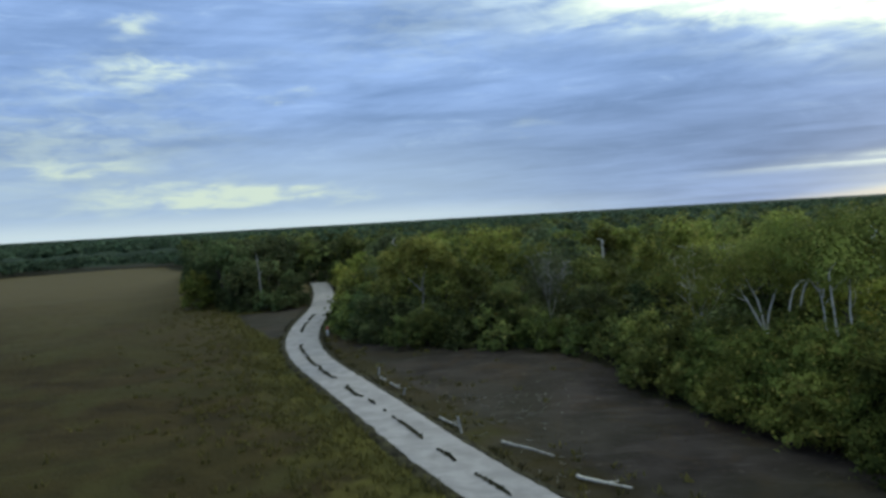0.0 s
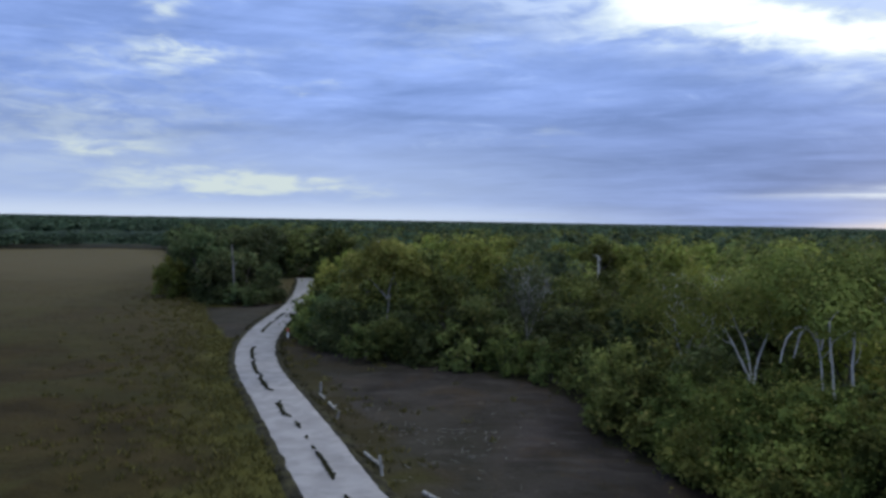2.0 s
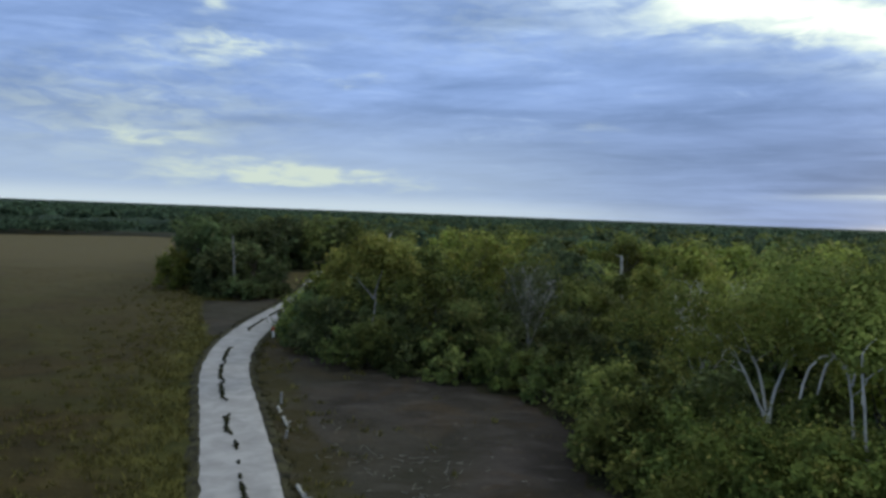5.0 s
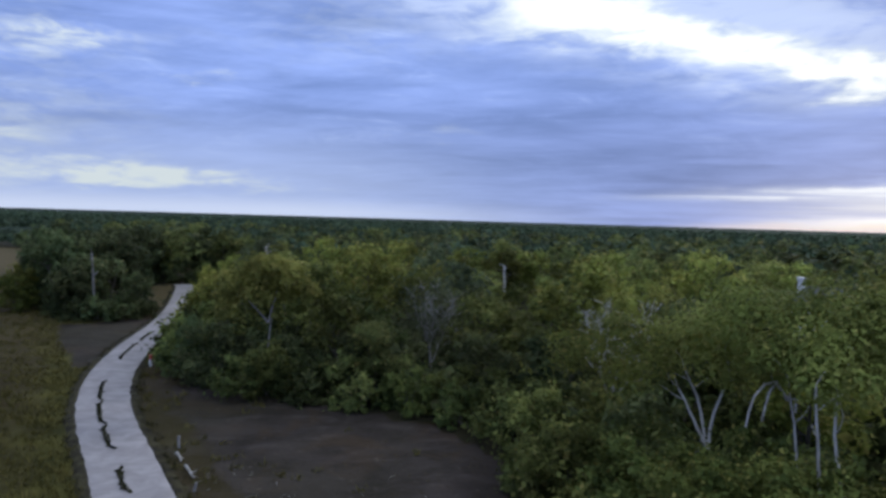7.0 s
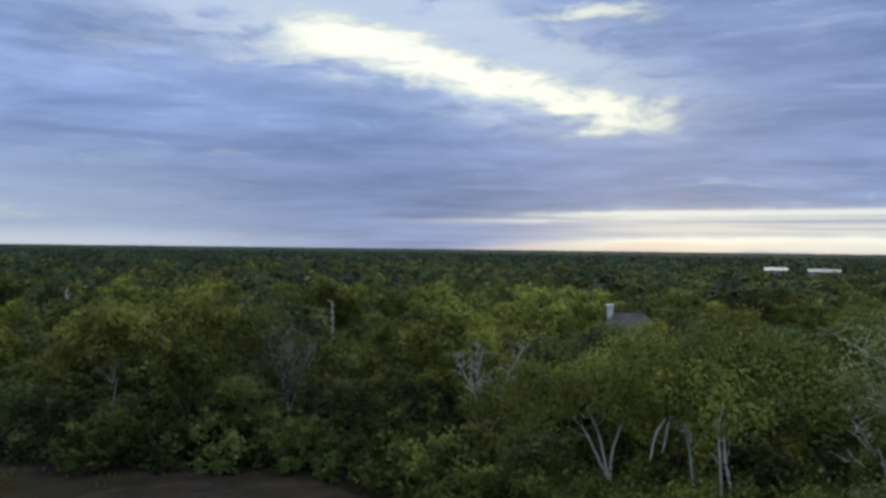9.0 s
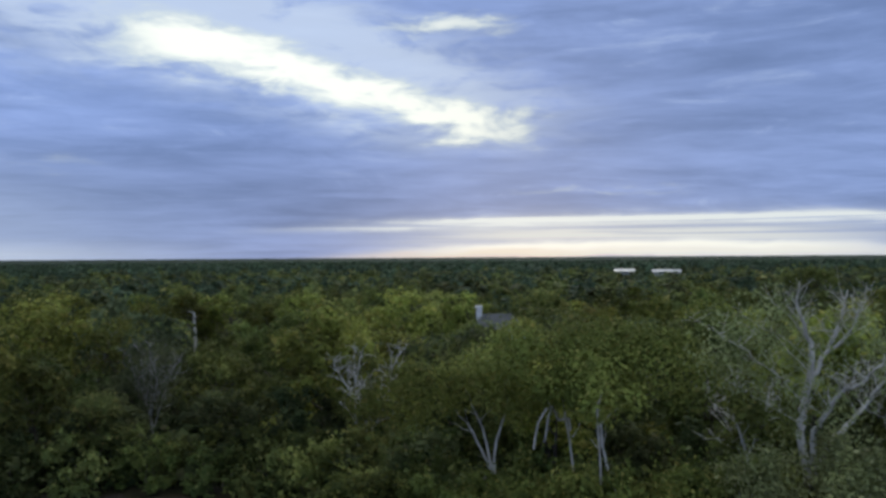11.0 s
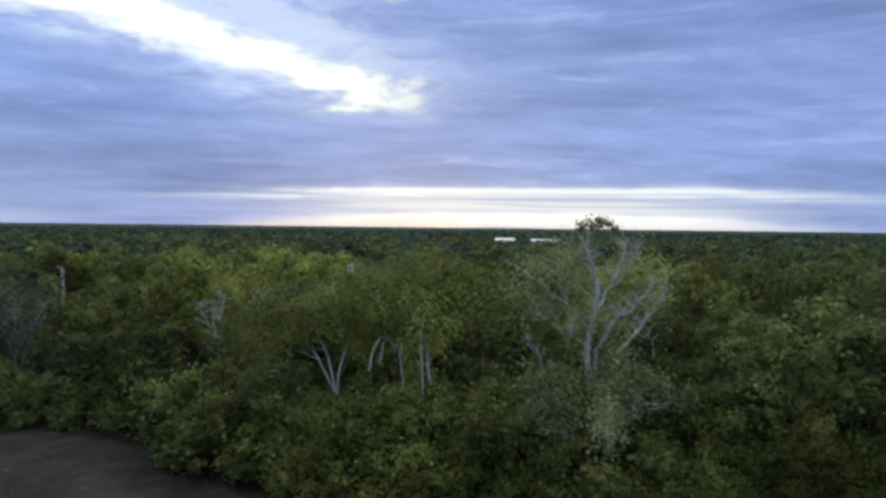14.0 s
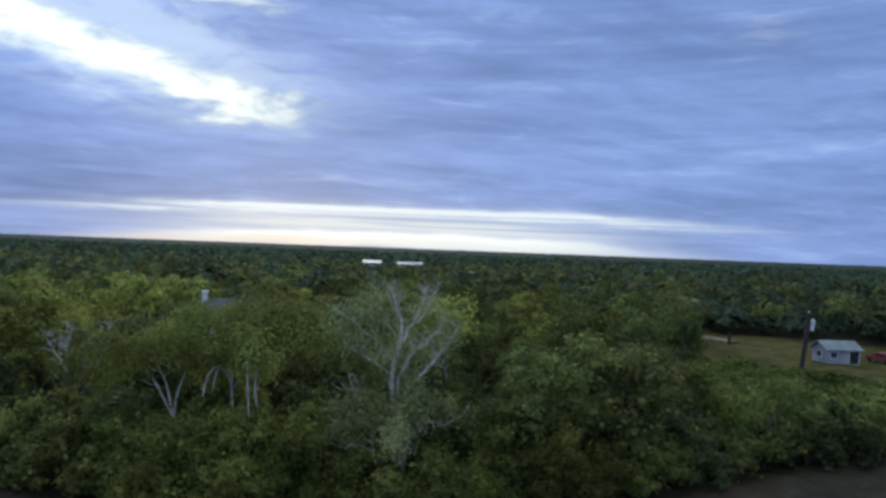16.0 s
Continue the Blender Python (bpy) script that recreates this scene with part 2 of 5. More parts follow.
def leaf_material(name, dark, light, dry, dry_share=0.06, vary=0.82):
    """Leaves that scatter light back and let some of it through; each tree and each leaf has its own tone."""
    m = bpy.data.materials.new(name)
    m.use_nodes = True
    n = Nodes(m.node_tree)
    place = n.add("ShaderNodeNewGeometry").outputs["Position"]
    leaf, thing = by_leaf(n), by_thing(n)
    c = n.mix(n.math("ADD", n.math("MULTIPLY", leaf, 0.4), 0.3), dark, light)
    c = n.mix(n.math("MULTIPLY", n.ramp(n.noise(place, 0.42, 3.0), 0.4, 0.62), 0.5), c, n.mix(leaf, light, dry))
    c = n.mix(n.math("GREATER_THAN", leaf, 1.0 - dry_share), c, dry)
    tone = n.math("ADD", n.math("MULTIPLY", thing, vary), 0.93 - vary / 2)
    tone = n.math("MULTIPLY", tone, n.math("ADD", n.math("MULTIPLY", n.ramp(n.noise(place, 0.14, 3.0), 0.32, 0.68), 0.66), 0.68))
    tone = n.math("MULTIPLY", tone, n.math("ADD", n.math("MULTIPLY", n.ramp(n.noise(place, 0.95, 2.0), 0.36, 0.64), 0.58), 0.72))
    tone = n.math("MULTIPLY", tone, n.math("ADD", n.math("MULTIPLY", n.ramp(n.noise(place, 0.028, 3.0), 0.35, 0.65), 0.5), 0.75))
    c = n.mix(1.0, c, n.join(n.math("MULTIPLY", tone, n.math("ADD", n.math("MULTIPLY", n.math("FRACT", n.math("MULTIPLY", thing, 7.3)), 0.16), 0.88)), tone, tone), "MULTIPLY")
    b = n.add("ShaderNodeBsdfPrincipled")
    n.put(b.inputs["Base Color"], c)
    b.inputs["Roughness"].default_value, b.inputs["Specular IOR Level"].default_value = 0.75, 0.08
    t = n.add("ShaderNodeBsdfTranslucent")
    n.put(t.inputs["Color"], c)
    both = n.add("ShaderNodeMixShader")
    both.inputs[0].default_value = 0.36
    n.put(both.inputs[1], b.outputs[0])
    n.put(both.inputs[2], t.outputs[0])
    n.put(n.add("ShaderNodeOutputMaterial").inputs["Surface"], both.outputs[0])
    return m


LEAF = [leaf_material("leaf_olive", (0.068, 0.089, 0.026), (0.200, 0.224, 0.060), (0.250, 0.230, 0.072)),
        leaf_material("leaf_green", (0.049, 0.069, 0.024), (0.140, 0.163, 0.048), (0.195, 0.182, 0.06)),
        leaf_material("leaf_yellow", (0.108, 0.126, 0.029), (0.255, 0.272, 0.060), (0.310, 0.272, 0.074), 0.1),
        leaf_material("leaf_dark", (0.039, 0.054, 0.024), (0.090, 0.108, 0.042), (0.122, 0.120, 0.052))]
LEAF_EDGE = leaf_material("leaf_edge", (0.045, 0.063, 0.018), (0.146, 0.168, 0.040), (0.225, 0.20, 0.056))
# far leaves: distance haze painted in, a bluer grey-green with little contrast
LEAF_HAZE = leaf_material("leaf_far", (0.040, 0.056, 0.034), (0.060, 0.081, 0.047), (0.070, 0.085, 0.05))
LEAF_GREY = leaf_material("leaf_grey", (0.064, 0.080, 0.038), (0.135, 0.157, 0.078), (0.17, 0.172, 0.095))
LEAF_SILVER = leaf_material("leaf_silver", (0.140, 0.150, 0.062), (0.310, 0.322, 0.140), (0.34, 0.32, 0.16), vary=0.1)
LEAF_LIGHT = leaf_material("leaf_light", (0.130, 0.142, 0.035), (0.300, 0.312, 0.075), (0.34, 0.30, 0.085), 0.1, 0.1)
LEAF_CROWN = leaf_material("leaf_crown", (0.090, 0.106, 0.028), (0.212, 0.228, 0.056), (0.270, 0.240, 0.070), 0.1, 0.1)


def bark_material(name, dark, light):
    def build(n, place):
        long = n.noise(n.scaled(local(n), 6.0, 6.0, 1.2), 1.0, 4.0, 0.6)
        spots = n.noise(local(n), 1.4, 3.0)
        c = n.mix(n.ramp(long, 0.3, 0.7), dark, light)
        return n.mix(n.ramp(spots, 0.58, 0.72), c, tuple(v * 0.5 for v in dark)), long, 0.5, 0.03
    return material(name, build, 0.9, 0.2)


BARK = bark_material("bark_brown", (0.07, 0.06, 0.048), (0.17, 0.15, 0.125))
BARK_PALE = bark_material("bark_pale", (0.34, 0.318, 0.278), (0.60, 0.572, 0.515))
BARK_MID = bark_material("bark_grey", (0.15, 0.14, 0.125), (0.33, 0.315, 0.295))
BARK_DEAD = bark_material("bark_dead", (0.38, 0.358, 0.32), (0.67, 0.642, 0.59))


def ground_build(n, place):
    """Dry meadow, weeds, bare clearing and forest floor, told apart by the zone stored in the mesh."""
    stored = n.add("ShaderNodeAttribute")
    stored.attribute_name = "zone"
    zone = stored.outputs["Color"]
    sep = n.add("ShaderNodeSeparateColor")
    n.put(sep.inputs[0], zone)
    bare, weed, wood = sep.outputs[0], sep.outputs[1], sep.outputs[2]
    fine = n.noise(place, 3.2, 5.0, 0.65)
    mid = n.noise(place, 0.33, 5.0, 0.6, 0.4)
    large = n.noise(place, 0.035, 4.0, 0.55, 0.5)
    rows = n.noise(n.scaled(place, 0.05, 0.9, 1.0), 0.6, 4.0)
    field = n.mix(n.ramp(mid, 0.3, 0.7), (0.021, 0.0152, 0.0048), (0.046, 0.033, 0.0102))
    field = n.mix(n.math("MULTIPLY", n.ramp(large, 0.4, 0.62), 0.45), field, (0.037, 0.036, 0.0085))
    field = n.mix(n.math("MULTIPLY", n.ramp(rows, 0.5, 0.68), 0.25), field, (0.07, 0.05, 0.021))
    field = n.mix(n.math("MULTIPLY", n.ramp(fine, 0.5, 0.75), 0.45), field, (0.075, 0.057, 0.025))
    field = n.mix(n.math("MULTIPLY", n.ramp(n.noise(place, 0.12, 5.0, 0.62, 0.7), 0.46, 0.62), 0.55), field, (0.050, 0.048, 0.014))
    field = n.mix(n.math("MULTIPLY", n.ramp(n.noise(n.scaled(place, 1.0, 0.6, 1.0), 0.2, 5.0, 0.65, 0.5), 0.55, 0.68), 0.5), field, (0.024, 0.016, 0.007))
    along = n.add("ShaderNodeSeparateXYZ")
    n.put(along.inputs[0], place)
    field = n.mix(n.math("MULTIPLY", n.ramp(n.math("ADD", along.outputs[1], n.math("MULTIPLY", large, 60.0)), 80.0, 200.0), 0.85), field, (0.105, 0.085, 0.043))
    weeds = n.mix(n.ramp(mid, 0.35, 0.65), (0.032, 0.033, 0.0072), (0.078, 0.072, 0.0155))
    weeds = n.mix(n.math("MULTIPLY", n.ramp(fine, 0.5, 0.72), 0.5), weeds, (0.09, 0.08, 0.026))
    soil = n.mix(n.ramp(mid, 0.32, 0.68), (0.026, 0.0212, 0.0185), (0.052, 0.043, 0.040))
    soil = n.mix(n.math("MULTIPLY", n.ramp(n.noise(n.scaled(place, 0.35, 1.0, 1.0), 0.8, 6.0, 0.65), 0.5, 0.72), 0.7), soil, (0.084, 0.070, 0.066))
    soil = n.mix(n.math("MULTIPLY", n.ramp(n.noise(place, 0.22, 5.0, 0.62, 0.8), 0.5, 0.66), 0.55), soil, (0.062, 0.042, 0.026))
    soil = n.mix(n.math("MULTIPLY", n.ramp(large, 0.45, 0.6), 0.45), soil, (0.028, 0.029, 0.013))
    soil = n.mix(n.math("MULTIPLY", n.ramp(n.noise(place, 1.7, 4.0, 0.7), 0.6, 0.72), 0.55), soil, (0.12, 0.1, 0.086))
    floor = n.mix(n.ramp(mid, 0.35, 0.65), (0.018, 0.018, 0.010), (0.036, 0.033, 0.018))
    blur = n.math("MULTIPLY", n.math("SUBTRACT", mid, 0.5), 0.9)
    c = n.mix(n.ramp(n.math("ADD", weed, blur), 0.3, 0.7), field, weeds)
    c = n.mix(n.ramp(n.math("ADD", bare, blur), 0.3, 0.7), c, soil)
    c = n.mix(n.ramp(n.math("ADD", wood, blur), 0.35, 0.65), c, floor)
    return c, n.math("ADD", fine, n.math("MULTIPLY", mid, 2.0)), 0.6, 0.15


GROUND = material("ground_cover", ground_build, 0.95, 0.1)


def road_build(n, place):
    fine = n.noise(place, 7.0, 5.0, 0.65)
    mid = n.noise(place, 0.8, 4.0, 0.6, 0.4)
    across = n.noise(n.scaled(place, 0.25, 1.4, 1.0), 0.9, 4.0, 0.6)
    c = n.mix(n.ramp(mid, 0.3, 0.7), (0.246, 0.231, 0.238), (0.346, 0.327, 0.338))
    c = n.mix(n.math("MULTIPLY", n.ramp(across, 0.55, 0.7), 0.28), c, (0.18, 0.175, 0.168))
    c = n.mix(n.math("MULTIPLY", n.ramp(fine, 0.55, 0.75), 0.4), c, (0.33, 0.325, 0.32))
    return c, fine, 0.35, 0.03


ROAD = material("caliche", road_build, 0.9, 0.2)
VERGE = material("verge_earth", lambda n, p: (n.mix(n.ramp(n.noise(p, 1.3, 4.0), 0.35, 0.65), (0.02, 0.018, 0.012), (0.055, 0.05, 0.026)), n.noise(p, 6.0, 3.0), 0.5, 0.05), 0.95, 0.1)
GRASS = material("grass_blades", lambda n, p: n.mix(n.noise(p, 0.5, 3.0), n.mix(by_leaf(n), (0.064, 0.066, 0.013), (0.132, 0.122, 0.026)), n.mix(by_leaf(n), (0.075, 0.065, 0.018), (0.17, 0.135, 0.04))), 0.8, 0.2)
GRASS_DARK = material("grass_dark", lambda n, p: n.mix(by_leaf(n), (0.014, 0.016, 0.008), (0.037, 0.036, 0.0085)), 0.85, 0.2)
DRY_GRASS = material("grass_dry", lambda n, p: n.mix(n.noise(p, 0.3, 3.0), n.mix(by_leaf(n), (0.06, 0.045, 0.016), (0.1, 0.075, 0.03)), n.mix(by_leaf(n), (0.075, 0.062, 0.022), (0.12, 0.095, 0.042))), 0.85, 0.2)
# the bluish tint of this far canopy is haze put into its colour
CANOPY_HAZE = material("far_canopy", lambda n, p: (n.mix(n.ramp(n.noise(p, 0.09, 5.0, 0.65), 0.32, 0.68), (0.017, 0.029, 0.017), (0.038, 0.056, 0.031)), n.noise(p, 0.25, 5.0, 0.65), 1.0, 3.0), 0.9, 0.1)


def plain(name, a, b, scale=2.0, rough=0.7, spec=0.3):
    def build(n, place):
        h = n.noise(local(n), scale, 4.0, 0.6)
        return n.mix(n.ramp(h, 0.3, 0.7), a, b), h, 0.2, 0.02
    return material(name, build, rough, spec)


WHITEWASH = plain("whitewash", (0.62, 0.66, 0.68), (0.8, 0.83, 0.84), 0.7)
ROOF_GREY = plain("roof_grey", (0.16, 0.19, 0.21), (0.27, 0.31, 0.33), 0.6)
ROOF_DARK = plain("roof_dark", (0.06, 0.062, 0.068), (0.12, 0.124, 0.132), 0.6)
POLE_WOOD = plain("pole_wood", (0.028, 0.024, 0.02), (0.06, 0.052, 0.045), 3.0)
SHED_WALL = plain("shed_wall", (0.24, 0.25, 0.265), (0.4, 0.415, 0.43), 0.35)
WHITE_PAINT = plain("white_paint", (0.7, 0.7, 0.7), (0.84, 0.84, 0.83), 2.0, 0.5)
RED_PAINT = plain("red_paint", (0.42, 0.08, 0.06), (0.55, 0.13, 0.1), 2.0, 0.5)
DARK_GAP = plain("dark_opening", (0.015, 0.016, 0.018), (0.03, 0.03, 0.032), 2.0)
GLASS = plain("window_glass", (0.03, 0.04, 0.05), (0.06, 0.07, 0.09), 1.0, 0.15, 0.5)
METAL = plain("grey_metal", (0.23, 0.24, 0.24), (0.31, 0.315, 0.32), 2.0, 0.45)
BARK_LOG = bark_material("bark_log", (0.2, 0.19, 0.175), (0.4, 0.385, 0.36))
DIRT = plain("dirt_track", (0.14, 0.112, 0.088), (0.23, 0.185, 0.15), 0.6, 0.95, 0.1)
RUBBER = plain("rubber", (0.015, 0.015, 0.015), (0.03, 0.03, 0.03), 4.0)
CAR_RED = plain("car_paint_red", (0.25, 0.05, 0.05), (0.3, 0.07, 0.06), 0.4, 0.35, 0.5)

# ---------------------------------------------------------------- the plan
# Centre of the road, from behind the flight to where it goes into the woods.
ROAD_LINE = [(28, -28), (20, -8), (14, 4), (9, 14), (5.2, 22), (2, 28.4), (-0.8, 34.5), (-3.6, 41.4), (-6.7, 48.9), (-11.2, 60), (-14.0, 70.5),
             (-15.5, 82), (-16.5, 97), (-18.7, 113), (-22.6, 134), (-24.4, 141)]
# Edge of the woods beside the clearing, from the road round to the far side of the flight.
WOOD_EDGE = [(-13.2, 104), (-11.9, 79), (-8.3, 67), (0, 61.5), (5, 58.5), (9.3, 55.5), (11.4, 50), (10.8, 44), (12.8, 39), (16.3, 33), (20.3, 28.3),
             (25.5, 22.8), (32.5, 18.8), (41, 15.5), (49, 11.5), (60, 3), (75, -12)]
# The copse on the other side of the road, and the far border of the meadow.
COPSE = [(-22.4, 104), (-22.8, 97.5), (-29, 98.5), (-41, 122), (-53, 152), (-66, 190), (-40, 200), (-29.5, 150), (-25.6, 125)]
FIELD_FAR = [(-70, 205), (-98, 250), (-122, 250), (-160, 200), (-230, 120)]


def smooth_line(points, steps=24):
    c = np.array(points, float)
    q = np.vstack([2 * c[0] - c[1], c, 2 * c[-1] - c[-2]])
    u = (np.arange(steps) / steps)[:, None]
    out = [0.5 * (2 * q[i] + (q[i + 1] - q[i - 1]) * u + (2 * q[i - 1] - 5 * q[i] + 4 * q[i + 1] - q[i + 2]) * u**2
                  + (3 * q[i] - q[i - 1] - 3 * q[i + 1] + q[i + 2]) * u**3) for i in range(1, len(q) - 2)]
    return np.vstack(out + [c[-1:]])


def inside(poly, x, y):
    """Which of the points lie in a polygon."""
    p, hit = np.array(poly, float), np.zeros(np.shape(x), bool)
    for (x0, y0), (x1, y1) in zip(p, np.roll(p, -1, 0)):
        cross = ((y0 > y) != (y1 > y)) & (x < (x1 - x0) * (y - y0) / (y1 - y0 + 1e-12) + x0)
        hit ^= cross
    return hit


def off_line(line, x, y):
    """Distance to a line of points."""
    best = np.full(np.shape(x), 1e9)
    for (x0, y0), (x1, y1) in zip(line[:-1], line[1:]):
        dx, dy = x1 - x0, y1 - y0
        u = np.clip(((x - x0) * dx + (y - y0) * dy) / (dx * dx + dy * dy + 1e-9), 0, 1)
        best = np.minimum(best, np.hypot(x - x0 - u * dx, y - y0 - u * dy))
    return best


ROAD_PATH = smooth_line(ROAD_LINE)
ROAD_COARSE = ROAD_PATH[::6]
WOODS = WOOD_EDGE + [(400, -60), (4000, -900), (4000, 4000), (-900, 4000), (-330, 900), (-160, 420), (-62, 215), (-44, 205), (-28, 178), (-24, 150), (-19, 128)]
MEADOW_LINE = [(-70, 205), (-46, 136), (-34.4, 115), (-24, 90), (-16.7, 67), (-8.3, 43), (-2.8, 30.4), (4, 16), (10, 4), (22, -28)]


def in_woods(x, y):
    return inside(WOODS, x, y) | inside(COPSE, x, y)


def beyond_field(x, y):
    """Scrub and woods beyond the far border of the meadow."""
    border = FIELD_FAR + [(-900, 0), (-4000, 300), (-3000, 4000), (-900, 4000), (-330, 900), (-160, 420), (-62, 215)]
    return inside(border, x, y)


# ---------------------------------------------------------------- mesh helpers


def link_mesh(name, verts, faces, mat, parent=None, smooth=False):
    me = bpy.data.meshes.new(name)
    me.from_pydata(np.asarray(verts, float).tolist() if isinstance(verts, np.ndarray) else verts, [], faces.tolist() if isinstance(faces, np.ndarray) else faces)
    me.materials.append(mat)
    if smooth:
        me.shade_smooth()
    ob = new(name, me)
    ob.parent = parent
    return ob


def quick_mesh(name, verts, quads, mat):
    """A mesh data block of quads only, fast."""
    verts, quads = np.asarray(verts, np.float32), np.asarray(quads, np.int32)
    me = bpy.data.meshes.new(name)
    me.vertices.add(len(verts))
    me.vertices.foreach_set("co", verts.ravel())
    me.loops.add(quads.size)
    me.loops.foreach_set("vertex_index", quads.ravel())
    me.polygons.add(len(quads))
    me.polygons.foreach_set("loop_start", np.arange(0, quads.size, 4, dtype=np.int32))
    me.materials.append(mat)
    me.update(calc_edges=True)
    return me


def part(name, bm, mat, parent, label=""):
    me = bpy.data.meshes.new(name)
    bm.to_mesh(me)
    bm.free()
    me.materials.append(mat)
    ob = new(name, me)
    ob.parent = parent
    return tagged(ob, label)


def holder(name, m, label, category, group=""):
    e = new(name)
    e.empty_display_size = 0.3
    e.matrix_basis = m
    return tagged(e, label, category, group)


def box(bm, x0, y0, z0, x1, y1, z1, bevel=0.0):
    made = bmesh.ops.create_cube(bm, size=1.0, matrix=Matrix.LocRotScale(((x0 + x1) / 2, (y0 + y1) / 2, (z0 + z1) / 2), None, (abs(x1 - x0), abs(y1 - y0), abs(z1 - z0))))
    if bevel:
        edges = list({e for v in made["verts"] for e in v.link_edges})
        bmesh.ops.bevel(bm, geom=edges, offset=bevel, segments=2, affect="EDGES")
    return bm


def tubes(lines, sides=6):
    """Vertices and quads of tapered limbs; each line is a list of (x, y, z, radius)."""
    verts, quads = [], []
    for line in lines:
        p = np.array(line, float)
        tang = np.gradient(p[:, :3], axis=0)
        tang /= np.linalg.norm(tang, axis=1)[:, None] + 1e-9
        ref = np.eye(3)[np.argmin(np.abs(tang).max(0))][None]
        side = np.cross(tang, ref)
        side /= np.linalg.norm(side, axis=1)[:, None] + 1e-9
        other = np.cross(side, tang)
        base = len(verts)
        for i in range(len(p)):
            for k in range(sides):
                a = 2 * math.pi * k / sides
                verts.append(p[i, :3] + p[i, 3] * (math.cos(a) * side[i] + math.sin(a) * other[i]))
        for i in range(len(p) - 1):
            for k in range(sides):
                k2 = (k + 1) % sides
                quads.append((base + i * sides + k, base + i * sides + k2, base + (i + 1) * sides + k2, base + (i + 1) * sides + k))
    return np.array(verts), np.array(quads)


def cards(rng, centres, normals, size, aspect=0.6, jitter=0.55):
    """Diamond leaves or leaf sprays at the centres, roughly facing their normals and a little folded."""
    n = len(centres)
    nor = normals + rng.normal(0, jitter, (n, 3))
    nor /= np.linalg.norm(nor, axis=1)[:, None] + 1e-9
    a = np.cross(nor, rng.normal(0, 1, (n, 3)))
    a /= np.linalg.norm(a, axis=1)[:, None] + 1e-9
    b = np.cross(nor, a)
    s = (np.asarray(size) * rng.uniform(0.6, 1.35, n))[:, None]
    w = s * aspect * rng.uniform(0.7, 1.2, n)[:, None]
    droop = nor * s * rng.uniform(0.05, 0.3, n)[:, None]
    v = np.stack([centres - a * s, centres + b * w - droop, centres + a * s - droop * 0.6, centres - b * w - droop], 1).reshape(-1, 3)
    return v, np.arange(4 * n).reshape(n, 4)


def lobes_to_leaves(rng, lobes, count, size):
    """Leaves on the shells of overlapping lobes (x, y, z, radius), thick outside, thin inside and below."""
    lobes = np.array(lobes, float)
    share = lobes[:, 3]**2
    pick = rng.choice(len(lobes), count, p=share / share.sum())
    d = rng.normal(0, 1, (count, 3))
    d /= np.linalg.norm(d, axis=1)[:, None]
    d[:, 2] = np.where((d[:, 2] < -0.35) & (rng.random(count) < 0.6), -d[:, 2], d[:, 2])
    r = lobes[pick, 3] * np.clip(rng.normal(0.9, 0.2, count), 0.25, 1.22)
    c = lobes[pick, :3] + d * r[:, None] * np.array([1, 1, 0.82])
    c[:, 2] = np.maximum(c[:, 2], 0.12)
    v, f = cards(rng, c, d + np.array([0, 0, 0.45]), size, 0.6, 0.42)
    # larger sprays inside close each clump
    k = 12 if size > 0.12 else 28
    d = rng.normal(0, 1, (len(lobes) * k, 3)) + np.array([0, 0, 0.25])
    d /= np.linalg.norm(d, axis=1)[:, None]
    big = np.repeat(lobes, k, 0)
    c = big[:, :3] + d * big[:, 3:] * rng.uniform(0.5, 0.78, (len(big), 1)) * np.array([1, 1, 0.82])
    c[:, 2] = np.maximum(c[:, 2], 0.3)
    v2, f2 = cards(rng, c, d, np.minimum(big[:, 3] * 0.36, 0.4 if size > 0.12 else size * 2.3), 0.75, 0.4)
    return np.vstack([v, v2]), np.vstack([f, f2 + len(v)])


def wander(rng, start, way, length, r0, r1, steps=7, bend=0.16, lift=0.05):
    """A limb that wanders from start along way; gives (x, y, z, radius) rows."""
    p, w, rows = np.array(start, float), np.array(way, float), []
    w /= np.linalg.norm(w)
    for i in range(steps + 1):
        u = i / steps
        rows.append((*p, r0 * (1 - u) + r1 * u))
        w = w + rng.normal(0, bend, 3) + np.array([0, 0, lift])
        w /= np.linalg.norm(w)
        p = p + w * length / steps
    return rows


# ---------------------------------------------------------------- ground


def ground_z(x, y):
    """Height of the gently uneven ground; level along the road."""
    x, y = np.atleast_1d(x), np.atleast_1d(y)
    z = np.array([0.22 * noise.noise((a * 0.09, b * 0.09, 0)) + 0.10 * noise.noise((a * 0.4, b * 0.4, 5)) for a, b in zip(x, y)])
    return z * np.clip((off_line(ROAD_COARSE, x, y) - 2.2) / 5.0, 0, 1) - 0.03


def glade(x, y):
    """The house plot with its track, kept open."""
    return inside([(87, 31), (91, 21), (85, 13), (112, 9), (140, 17), (137, 34), (129, 50), (118, 47), (98, 39)], x, y)


